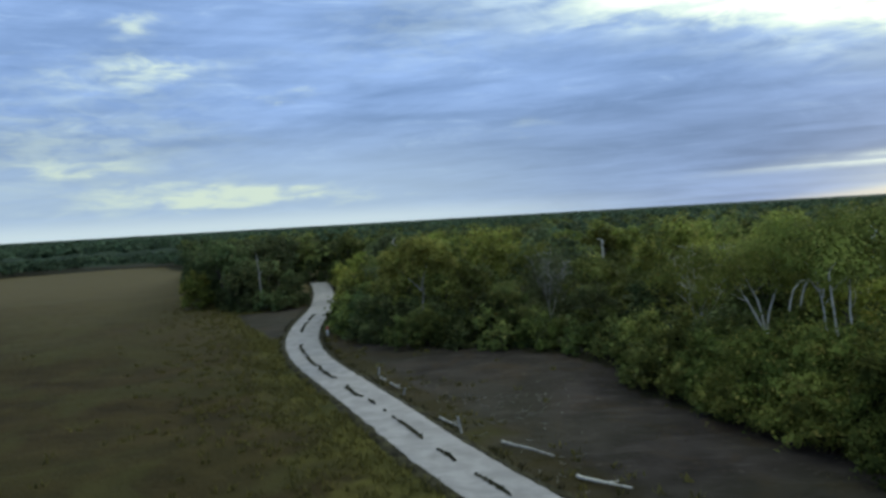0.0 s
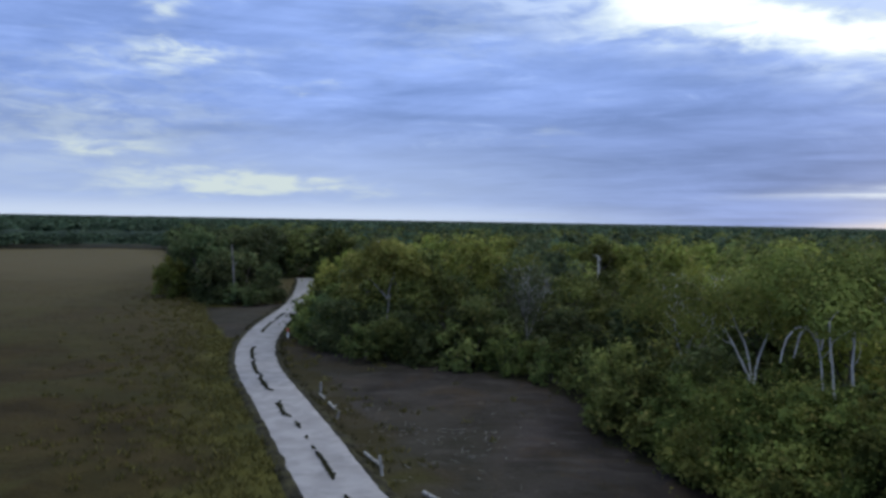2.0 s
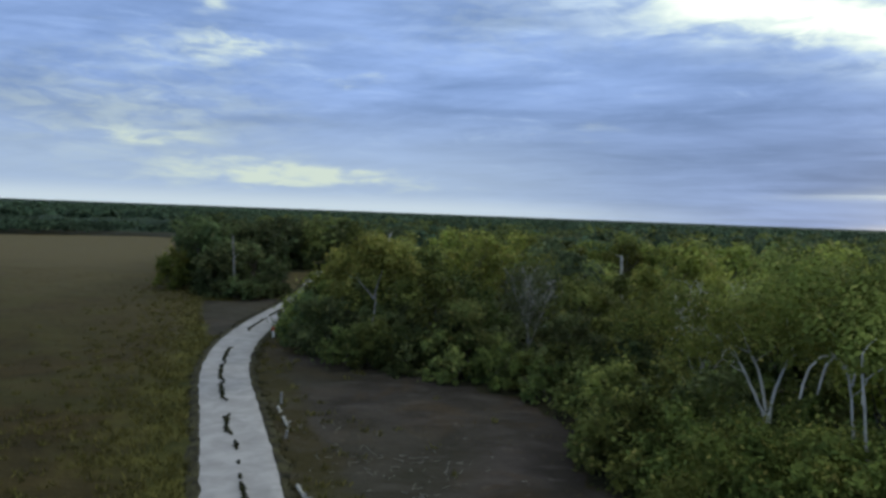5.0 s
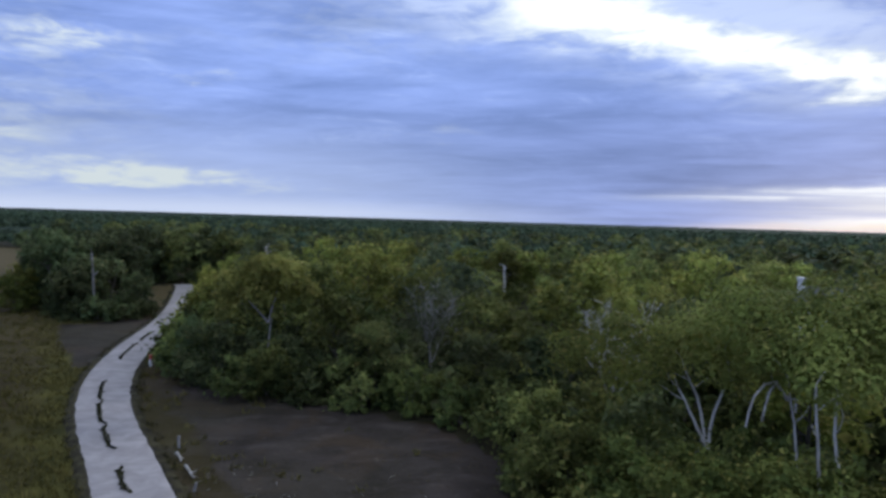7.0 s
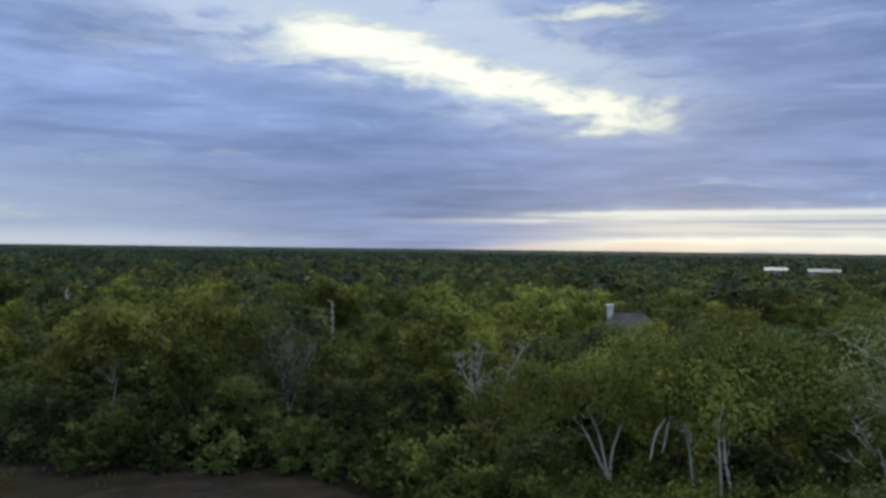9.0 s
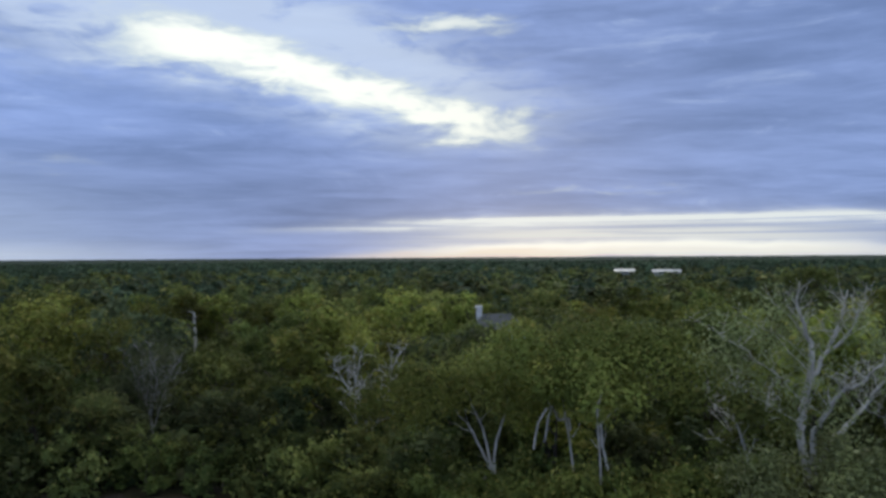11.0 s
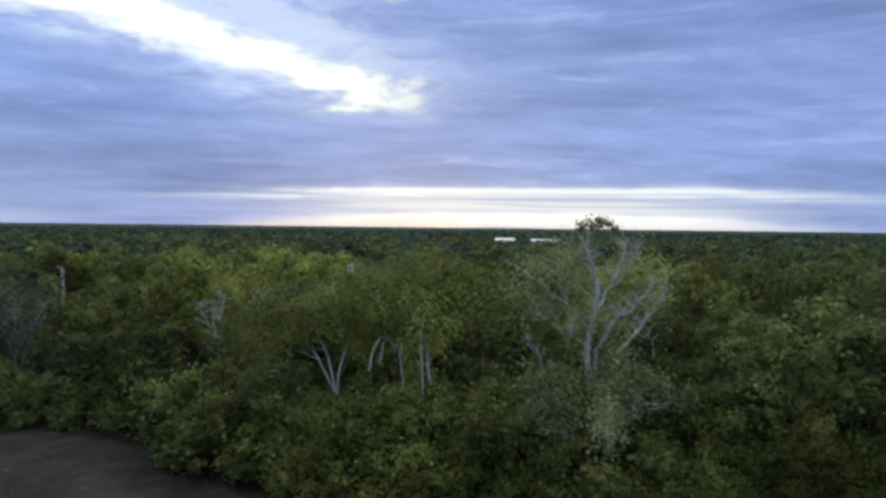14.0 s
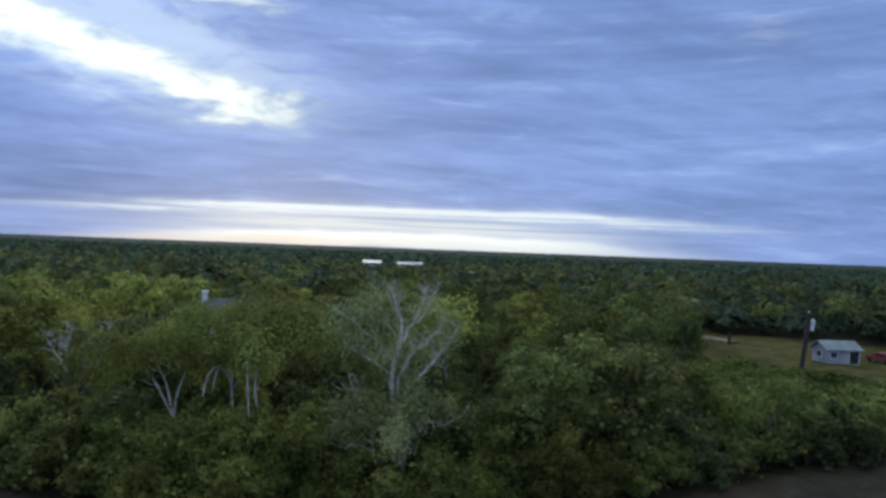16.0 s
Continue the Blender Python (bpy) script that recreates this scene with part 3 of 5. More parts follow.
def make_ground():
    """One sheet out to the horizon, finer near the flight."""
    ring = np.concatenate([np.arange(0, 130, 1.6), np.geomspace(130, 4700, 42)])
    turns = 300
    ang = np.linspace(0, 2 * math.pi, turns, endpoint=False)
    rr, aa = np.meshgrid(ring[1:], ang, indexing="ij")
    x, y = rr * np.sin(aa), 20 + rr * np.cos(aa)
    x, y = np.r_[0.0, x.ravel()], np.r_[20.0, y.ravel()]
    z = ground_z(x, y)
    quads, tris = [], []
    rows = len(ring) - 1
    idx = 1 + np.arange(rows * turns).reshape(rows, turns)
    nxt = np.roll(idx, -1, 1)
    quads = np.stack([idx[:-1], idx[1:], nxt[1:], nxt[:-1]], -1).reshape(-1, 4)[:, ::-1]
    tris = [(0, int(nxt[0, k]), int(idx[0, k])) for k in range(turns)]
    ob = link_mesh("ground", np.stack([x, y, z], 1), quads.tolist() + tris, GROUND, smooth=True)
    # zones: bare clearing between road and woods, weeds along the road, forest floor
    edge = inside([(p[0], p[1]) for p in ROAD_LINE[:13]] + WOOD_EDGE + [(60, -60)], x, y)
    wood = in_woods(x, y) | beyond_field(x, y)
    by_copse = inside([(-16, 100), (-14.5, 74), (-17.5, 72), (-27, 94), (-21, 99)], x, y)
    strip = inside(MEADOW_LINE + [(p[0], p[1]) for p in ROAD_LINE[:12]], x, y) & ~by_copse
    near_line = np.clip(1 - off_line(MEADOW_LINE, x, y) / 7.0, 0, 1)
    zone = np.zeros((len(x), 4), np.float32)
    lane = off_line(ROAD_COARSE, x, y)
    zone[:, 0] = np.where(by_copse, 1.0, np.where(edge, np.clip((lane - 2.0) / 4.0, 0.45, 1.0), 0.0))
    zone[:, 1] = np.where(strip, 1.0, near_line * 0.55)
    plot = glade(x, y)
    zone[:, 1] = np.where(plot, 1.0, zone[:, 1])
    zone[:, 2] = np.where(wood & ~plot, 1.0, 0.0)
    zone[:, 3] = 1
    att = ob.data.color_attributes.new("zone", "FLOAT_COLOR", "POINT")
    att.data.foreach_set("color", zone.ravel())
    return tagged(ob, "flat ground of dry meadow, bare soil and leaf litter", "ground", kind="structure")


def make_road():
    """A pale unpaved lane with two worn wheel tracks and a low crown."""
    rng = np.random.default_rng(3)
    p = smooth_line(ROAD_LINE, 30)
    t = np.gradient(p, axis=0)
    t /= np.linalg.norm(t, axis=1)[:, None]
    side = np.stack([t[:, 1], -t[:, 0]], 1)
    across = np.array([-1.88, -1.62, -1.48, -0.9, -0.28, 0.0, 0.28, 0.9, 1.48, 1.62, 1.88])
    high = np.array([-0.09, 0.03, 0.065, 0.035, 0.06, 0.07, 0.06, 0.035, 0.065, 0.03, -0.09])
    s = np.cumsum(np.r_[0, np.hypot(*np.diff(p, axis=0).T)])
    verts = []
    for i in range(len(p)):
        for k, (a, h) in enumerate(zip(across, high)):
            rag = 0.16 * noise.noise((s[i] * 0.35, a * 3.0, 2)) + 0.09 * noise.noise((s[i] * 1.3, a * 3.0, 9)) if abs(a) > 1.4 else 0
            q = p[i] + side[i] * (a * 1.0 + math.copysign(rag, a) if abs(a) > 1.4 else a)
            verts.append((*q, h + 0.012 * noise.noise((q[0] * 1.5, q[1] * 1.5, 0))))
    m = len(across)
    quads = [(i * m + k, i * m + k + 1, (i + 1) * m + k + 1, (i + 1) * m + k) for i in range(len(p) - 1) for k in range(m - 1)]
    road = tagged(link_mesh("road", np.array(verts), quads, ROAD, smooth=True), "pale caliche lane with grass down the middle", "road", kind="structure")
    # dark ragged earth along both rims
    for sign in (-1, 1):
        verts = []
        for i in range(len(p)):
            inner = 1.5 + 0.16 * noise.noise((s[i] * 0.8, sign * 5, 1))
            wide = (0.62 if sign < 0 else 0.55) + 0.35 * noise.noise((s[i] * 0.45, sign * 9, 4)) + 0.2 * noise.noise((s[i] * 2.0, sign * 9, 4))
            for k, (a, h) in enumerate(((inner + 0.06, 0.05), (inner + 0.16, 0.088), (inner + max(0.2, wide) * 0.7, 0.06), (inner + 0.1 + max(0.2, wide), -0.06))):
                verts.append((*(p[i] + side[i] * a * sign), h))
        quads = [(i * 4 + k, i * 4 + k + 1, (i + 1) * 4 + k + 1, (i + 1) * 4 + k) for i in range(len(p) - 1) for k in range(3)]
        link_mesh("road_shoulder", np.array(verts), quads, VERGE, road)
    # grass tufts down the middle, in dashes along the lane
    dashes = [(22, 27), (31, 34), (38, 41), (45, 48), (52, 54), (56, 58.5), (62.0, 64.9), (66.9, 69.0), (70.9, 74.8), (75.2, 75.7), (77, 77.4), (79.0, 80.3), (81.3, 85.0), (87.9, 92.6), (92.9, 98.3), (98.7, 104.4), (112.5, 120), (121.5, 127)]
    for a, b in dashes:
        n = int((b - a) * 70)
        u = rng.uniform(a, b, n)
        q = np.stack([np.interp(u, s, p[:, 0]), np.interp(u, s, p[:, 1])], 1)
        sd = np.stack([np.interp(u, s, side[:, 0]), np.interp(u, s, side[:, 1])], 1)
        q = q + sd * (rng.normal(0.05 if a < 80 else -0.22, 0.045, n) * np.clip(np.minimum(u - a, b - u) * 2.2, 0.35, 1.25))[:, None]
        c = np.c_[q, 0.075 + rng.uniform(0, 0.05, n)]
        v, f = cards(rng, c, np.tile([0.0, 0.0, 1.0], (n, 1)), 0.085, 0.65, 0.7)
        ob = new("grass_patch", quick_mesh("grass_patch", v, f, GRASS_DARK))
        ob.parent = road
    return road


make_ground()
make_road()

# ---------------------------------------------------------------- trees and bushes


def tree_meshes(seed, high, wide, crown_from, leaves, size, leaf, bark, stems=1, lean=0.12):
    """Trunk and limbs in one mesh, the crown of leaf sprays in another."""
    rng = np.random.default_rng(seed)
    lines, lobes = [], []
    for k in range(stems):
        a = rng.uniform(0, 6.28)
        way = np.array([math.cos(a) * lean * (1 + stems * 0.6), math.sin(a) * lean * (1 + stems * 0.6), 1.0])
        trunk = wander(rng, (0.12 * math.cos(a) * (stems > 1), 0.12 * math.sin(a) * (stems > 1), -0.15), way, high * 0.72, 0.02 * high + 0.03, 0.035, 8, 0.09, 0.04)
        lines.append(trunk)
        for i in range(3, 9):
            for _ in range(2 if stems == 1 else 1):
                x, y, z, r = trunk[i]
                b = rng.uniform(0, 6.28)
                out = wide * rng.uniform(0.55, 0.95) * (1 - 0.45 * abs(z / high - 0.5))
                limb = wander(rng, (x, y, z), (math.cos(b), math.sin(b), rng.uniform(0.25, 0.9)), out, r * 0.6, 0.018, 5, 0.2, 0.1)
                lines.append(limb)
                ex, ey, ez, _ = limb[-1]
                if ez > crown_from:
                    lobes.append((ex, ey, min(ez, high - 0.5), wide * rng.uniform(0.24, 0.42)))
        tx, ty = trunk[-1][:2]
        lobes.append((tx, ty, high - wide * 0.3, wide * rng.uniform(0.3, 0.42)))
    for _ in range(int(11 + wide * 2.2)):
        a, r = rng.uniform(0, 6.28), wide * math.sqrt(rng.uniform(0.05, 0.72))
        zz = crown_from + (high - crown_from) * rng.uniform(0.03, 0.93) * (1 - 0.4 * (r / wide)**2)
        lobes.append((r * math.cos(a), r * math.sin(a), zz, wide * rng.uniform(0.2, 0.36)))
    v, f = tubes(lines, 4)
    wood = quick_mesh("trunk", v, f, bark)
    v, f = lobes_to_leaves(rng, lobes, leaves, size)
    return wood, quick_mesh("crown", v, f, leaf)


def cards_in(rng, lobes, count, size):
    """Loose single leaves strewn through the lobes, so thin that branches show between them."""
    lobes = np.array(lobes, float)
    pick = rng.integers(0, len(lobes), count)
    d = rng.normal(0, 0.55, (count, 3))
    return cards(rng, lobes[pick, :3] + d * lobes[pick, 3:], rng.normal(0, 1, (count, 3)) + np.array([0, 0, 0.6]), size, 0.6, 0.4)


def bush_meshes(seed, high, wide, leaves, size, leaf, bark):
    rng = np.random.default_rng(seed)
    lines, lobes = [], []
    for k in range(6):
        a = rng.uniform(0, 6.28)
        limb = wander(rng, (0.15 * math.cos(a), 0.15 * math.sin(a), -0.1), (math.cos(a) * 0.5, math.sin(a) * 0.5, 1), high * 0.62, 0.05, 0.015, 5, 0.16, 0.08)
        lines.append(limb)
    for _ in range(44):
        a, r = rng.uniform(0, 6.28), wide * math.sqrt(rng.uniform(0, 1.0))
        zz = high * rng.uniform(0.08, 1.0) * (1 - 0.55 * (r / wide)**2)
        lobes.append((r * math.cos(a), r * math.sin(a), zz, wide * rng.uniform(0.09, 0.27)))
    v, f = tubes(lines, 5)
    wood = quick_mesh("trunk", v, f, bark)
    v, f = lobes_to_leaves(rng, lobes, int(leaves * 0.82), size)
    v2, f2 = cards_in(rng, [(x, y, z + 0.06 * high, r * 1.5) for x, y, z, r in lobes], int(leaves * 0.3), size * 1.05)
    v, f = np.vstack([v, v2]), np.vstack([f, np.asarray(f2) + len(v)])
    return wood, quick_mesh("crown", v, f, leaf)


def plant(name, meshes, m, label, category, group=""):
    """A tree or bush as one thing: an empty at its foot with its wood and its crown."""
    e = holder(name, m, label, category, group)
    for me in meshes:
        ob = new(me.name.split(".")[0], me)
        ob.parent = e
    return e


def spot(x, y, turn=0.0, scale=1.0, squash=1.0):
    return Matrix.LocRotScale((x, y, 0.0), Euler((0, 0, turn)), (scale, scale, scale * squash))


def put_copy(proto, x, y, turn, scale, squash=1.0):
    ob = copy_thing(proto, Matrix.Translation((x, y, 0)) @ Matrix.Rotation(turn, 4, "Z"))
    ob.scale = (scale, scale, scale * squash)
    return ob


# Twelve kinds of grown plants; each is later repeated with its own turn and size.
KINDS = [(11, 9.0, 4.0, 0.4, 1.15, LEAF[0], BARK, 1), (12, 8.4, 4.2, 0.4, 1.15, LEAF[1], BARK, 1), (13, 9.4, 3.9, 0.6, 1.1, LEAF[2], BARK, 1),
         (14, 8.0, 3.7, 0.4, 1.05, LEAF[3], BARK, 1), (15, 8.8, 4.4, 0.5, 1.1, LEAF[0], BARK, 2), (16, 9.0, 3.6, 1.4, 0.7, LEAF_GREY, BARK_MID, 2),
         (17, 9.2, 4.0, 0.5, 1.1, LEAF[1], BARK, 1)]
TREES = [tree_meshes(seed, high, wide, low, int(3000 * thick), 0.165, leaf, bark, stems) for seed, high, wide, low, thick, leaf, bark, stems in KINDS]
TREES += [tree_meshes(seed + 100, high, wide, low, int(1150 * thick), 0.26, leaf, bark, stems) for seed, high, wide, low, thick, leaf, bark, stems in KINDS]
TREE_LABELS = ["olive green leafy tree with a brown trunk", "full green leafy tree with a brown trunk", "yellow-green leafy tree with a brown trunk", "dark green dense leafy tree",
               "olive tree forked into two brown stems", "thin grey-leaved tree with pale bare branches", "tall green leafy tree with a brown trunk"]
BUSHES = [bush_meshes(31, 3.6, 2.3, 1500, 0.15, LEAF[1], BARK), bush_meshes(32, 4.2, 2.5, 1600, 0.155, LEAF[3], BARK),
          bush_meshes(33, 3.0, 2.1, 1000, 0.16, LEAF[3], BARK), bush_meshes(34, 3.8, 2.2, 2300, 0.125, LEAF[0], BARK),
          bush_meshes(35, 4.2, 2.6, 4800, 0.082, LEAF_EDGE, BARK), bush_meshes(36, 4.2, 2.8, 5000, 0.082, LEAF_EDGE, BARK),
          bush_meshes(37, 3.9, 2.1, 1900, 0.14, LEAF[2], BARK)]
BUSH_LABELS = ["green leafy bush at the wood's edge", "tall dark green bush at the wood's edge", "low dark green bush at the wood's edge", "olive green bush at the wood's edge",
               "dense dark olive bush at the wood's edge", "broad dark olive bush with lighter tips", "yellow-green bush beside the lane"]

tree_of, bush_of = {}, {}
placed = []


def set_tree(kind, x, y, rng, scale=1.0, squash=1.0):
    turn = rng.uniform(0, 6.28)
    if kind not in tree_of:
        tree_of[kind] = plant("tree", TREES[kind], spot(x, y, turn, scale, squash), TREE_LABELS[kind % 7], "tree", "trees of the wood")
    else:
        put_copy(tree_of[kind], x, y, turn, scale, squash)
    placed.append((x, y))


def set_bush(kind, x, y, rng, scale=1.0, squash=1.0):
    turn = rng.uniform(0, 6.28)
    if kind not in bush_of:
        bush_of[kind] = plant("bush", BUSHES[kind], spot(x, y, turn, scale, squash), BUSH_LABELS[kind], "bush", "bushes along the wood")
    else:
        put_copy(bush_of[kind], x, y, turn, scale, squash)


# ---- single trees that stand out


def featured_tree(name, x, y, stems, lobes, leaves, size, leaf, bark, label, seed, twigs=0, limbs=()):
    """A tree whose stems are given one by one: foot (x, y, z), lean (x, y), length, radius."""
    rng = np.random.default_rng(seed)
    e = holder(name, pose(x, y, 0), label, "tree")
    for ox, oy, oz, dx, dy, length, r in stems:
        lines = [wander(rng, (ox, oy, oz), (dx, dy, 1), length, r * 0.85, r * 0.42, 9, 0.08, 0.01)]
        for i in (7, 8, 9) if length > 5.5 or oz > 1 else ():
            for _ in range(1 + twigs):
                px, py, pz, pr = lines[0][i]
                a = rng.uniform(0, 6.28)
                lines.append(wander(rng, (px, py, pz), (math.cos(a), math.sin(a), rng.uniform(0.5, 1.2)), rng.uniform(0.6, 1.3), pr * 0.45, 0.012, 5, 0.18, 0.05))
        v, f = tubes(lines, 7)
        ob = new("stem", quick_mesh("stem", v, f, bark))
        ob.parent = e
    for line in limbs:
        v, f = tubes([line], 6)
        ob = new("limb", quick_mesh("limb", v, f, bark))
        ob.parent = e
    if leaves:
        v, f = lobes_to_leaves(rng, lobes, leaves, size)
        ob = new("crown", quick_mesh("crown", v, f, leaf))
        ob.parent = e
    placed.append((x, y))
    return e


def dead_tree(name, x, y, high, spread, label, seed, tufts, bark=BARK_DEAD, forks=4, r0=0.2, low=0.35, leaf=None, loose=False):
    """A bare tree: forked limbs, branches and twigs, with a few leaf tufts left."""
    rng = np.random.default_rng(seed)
    e = holder(name, pose(x, y, 0), label, "tree")
    trunk = wander(rng, (0, 0, -0.15), (0.03, 0.02, 1), high * low, r0, r0 * 0.8, 6, 0.05, 0.03)
    v, f = tubes([trunk], 8)
    ob = new("trunk", quick_mesh("trunk", v, f, bark))
    ob.parent = e
    ends = []
    for k in range(forks):
        a = 6.28 * k / forks + rng.uniform(-0.4, 0.4)
        start = trunk[rng.integers(3, 7)]
        limb = wander(rng, start[:3], (math.cos(a) * spread / high * 1.35, math.sin(a) * spread / high * 1.35, 1.0), (high - start[2]) * rng.uniform(0.8, 1.02), r0 * 0.55, 0.03, 9, 0.08, 0.02)
        lines = [limb]
        for i in range(2, 10):
            for _ in range(1 + i % 2):
                px, py, pz, pr = limb[i]
                b = rng.uniform(0, 6.28)
                twig = wander(rng, (px, py, pz), (math.cos(b), math.sin(b), rng.uniform(0.3, 1.3)), rng.uniform(0.9, 2.4) * (1.15 - i / 12), pr * 0.6, 0.012, 6, 0.16, 0.04)
                lines.append(twig)
                for j in (2, 3, 5):
                    qx, qy, qz, _ = twig[j]
                    c = rng.uniform(0, 6.28)
                    lines.append(wander(rng, (qx, qy, qz), (math.cos(c), math.sin(c), rng.uniform(0.2, 1.0)), rng.uniform(0.4, 1.0), 0.018, 0.008, 3, 0.2, 0.03))
                ends.append(twig[-1][:3])
        v, f = tubes(lines, 5)
        ob = new("limb", quick_mesh("limb", v, f, bark))
        ob.parent = e
    if tufts:
        v, f = cards_in(rng, tufts, 420 * len(tufts), 0.09) if loose else lobes_to_leaves(rng, tufts, 420 * len(tufts), 0.1)
        ob = new("crown", quick_mesh("crown", v, f, leaf or LEAF[0]))
        ob.parent = e
    placed.append((x, y))
    return e


def bare_giant():
    """The tall bare tree: its limbs one by one, each with branches and twigs."""
    rng = np.random.default_rng(61)
    e = holder("dead_tree", pose(25.4, 30.4, 0, 0, 0, -53.3), "tall grey tree with wide bare forked branches above low leaves", "tree")
    limbs = [[(0.1, 0, -0.15, 0.22), (0.0, 0, 3.0, 0.18), (-0.35, 0, 6.2, 0.145), (-0.28, 0.1, 7.0, 0.135), (-0.05, 0.2, 7.8, 0.125), (0.09, 0.2, 9.3, 0.1), (-0.1, 0.1, 10.0, 0.08), (-0.48, -0.1, 11.2, 0.05), (-0.3, 0, 12.2, 0.03)],
             [(0.0, 0, 5.0, 0.12), (0.04, -0.2, 6.2, 0.11), (0.27, -0.5, 6.7, 0.1), (0.8, -0.9, 7.8, 0.08), (1.41, -1.2, 8.3, 0.055), (2.2, -1.5, 9.2, 0.025)],
             [(0.09, 0.2, 8.1, 0.09), (0.4, 0.4, 8.9, 0.085), (0.93, 0.7, 9.7, 0.07), (1.31, 0.9, 10.8, 0.045), (1.5, 1.0, 11.7, 0.02)],
             [(0.93, 0.7, 9.4, 0.065), (1.62, 0.5, 10.3, 0.05), (2.0, 0.4, 11.3, 0.02)],
             [(0.1, 0, 4.6, 0.12), (0.9, 0.3, 6.0, 0.105), (1.74, 0.6, 6.9, 0.085), (2.19, 0.8, 7.5, 0.07), (2.8, 1.1, 8.2, 0.045), (3.4, 1.3, 9.2, 0.02)],
             [(2.04, 0.7, 7.1, 0.05), (2.66, 0.9, 6.75, 0.04), (2.85, 1.0, 6.1, 0.025)],
             [(-0.2, 0.1, 7.2, 0.07), (-1.2, -0.5, 8.4, 0.055), (-2.3, -0.9, 9.3, 0.04), (-3.6, -1.2, 10.2, 0.02)],
             [(-0.1, 0.2, 8.6, 0.06), (-1.1, 0.7, 9.8, 0.045), (-2.4, 1.1, 10.6, 0.02)],
             [(-0.1, 0.1, 10.0, 0.05), (-0.9, 0.2, 10.9, 0.035), (-1.75, 0.3, 11.5, 0.018)],
             [(-0.3, 0.1, 6.4, 0.065), (-1.8, -0.3, 7.4, 0.045), (-3.0, -0.6, 8.1, 0.02)]]
    for k, rows in enumerate(limbs):
        p = np.array(rows)
        u, fine = np.arange(len(p)), np.linspace(0, len(p) - 1, 4 * len(p) - 3)
        line = np.stack([np.interp(fine, u, p[:, i]) for i in range(4)], 1)
        line[:, 3] *= 1.0 if k < 5 else 0.4
        line[1:-1, :3] += rng.normal(0, 0.035, (len(line) - 2, 3))
        lines = [line.tolist()]
        for i in range(2, len(line)):
            if not 6.6 < line[i, 2] < 11.5:
                continue
            for _ in range(2 if k < 5 and line[i, 3] < 0.08 else 1):
                b = rng.uniform(0, 6.28)
                twig = wander(rng, line[i, :3], (math.cos(b), math.sin(b), rng.uniform(0.3, 1.3)), rng.uniform(0.5, 1.3), min(0.02, line[i, 3] * 0.5), 0.006, 6, 0.16, 0.04)
                lines.append(twig)
                for j in (2, 3, 5):
                    c = rng.uniform(0, 6.28)
                    lines.append(wander(rng, twig[j][:3], (math.cos(c), math.sin(c), rng.uniform(0.2, 1.0)), rng.uniform(0.3, 0.8), 0.009, 0.004, 3, 0.2, 0.03))
        v, f = tubes(lines, 6 if k else 8)
        ob = new("limb" if k else "trunk", quick_mesh("limb" if k else "trunk", v, f, BARK_DEAD))
        ob.parent = e
    for name, lobes, count, leaf in (("top_leaves", [(-0.75, 0.0, 12.15, 0.24), (-0.35, 0.1, 12.35, 0.28), (0.1, 0.2, 12.4, 0.26), (0.45, -0.1, 12.3, 0.27), (0.8, 0.0, 12.05, 0.2), (-0.1, -0.2, 12.1, 0.2)], 620, LEAF[0]),
                                     ("sparse_leaves", [(-3.0, -0.9, 9.4, 1.2), (-1.8, 0.7, 10.0, 1.1), (-2.4, -0.4, 8.0, 1.1), (1.7, 0.6, 10.4, 1.0), (2.6, 0.9, 8.4, 1.0), (0.3, 0.4, 9.0, 1.3), (-0.6, -0.6, 7.4, 1.0), (1.0, -0.8, 7.2, 1.0), (-1.4, 0.0, 8.8, 1.3), (-2.6, 0.6, 10.2, 1.1), (-1.2, 0.3, 11.0, 1.0), (-3.4, -0.4, 8.8, 1.0), (-0.6, 0.9, 10.0, 1.0), (2.6, 0.4, 9.6, 0.9)], 4900, LEAF_SILVER)):
        v, f = cards_in(rng, lobes, count, 0.075)
        ob = new(name, quick_mesh(name, v, f, leaf))
        ob.parent = e
    placed.append((25.4, 30.4))
    return e


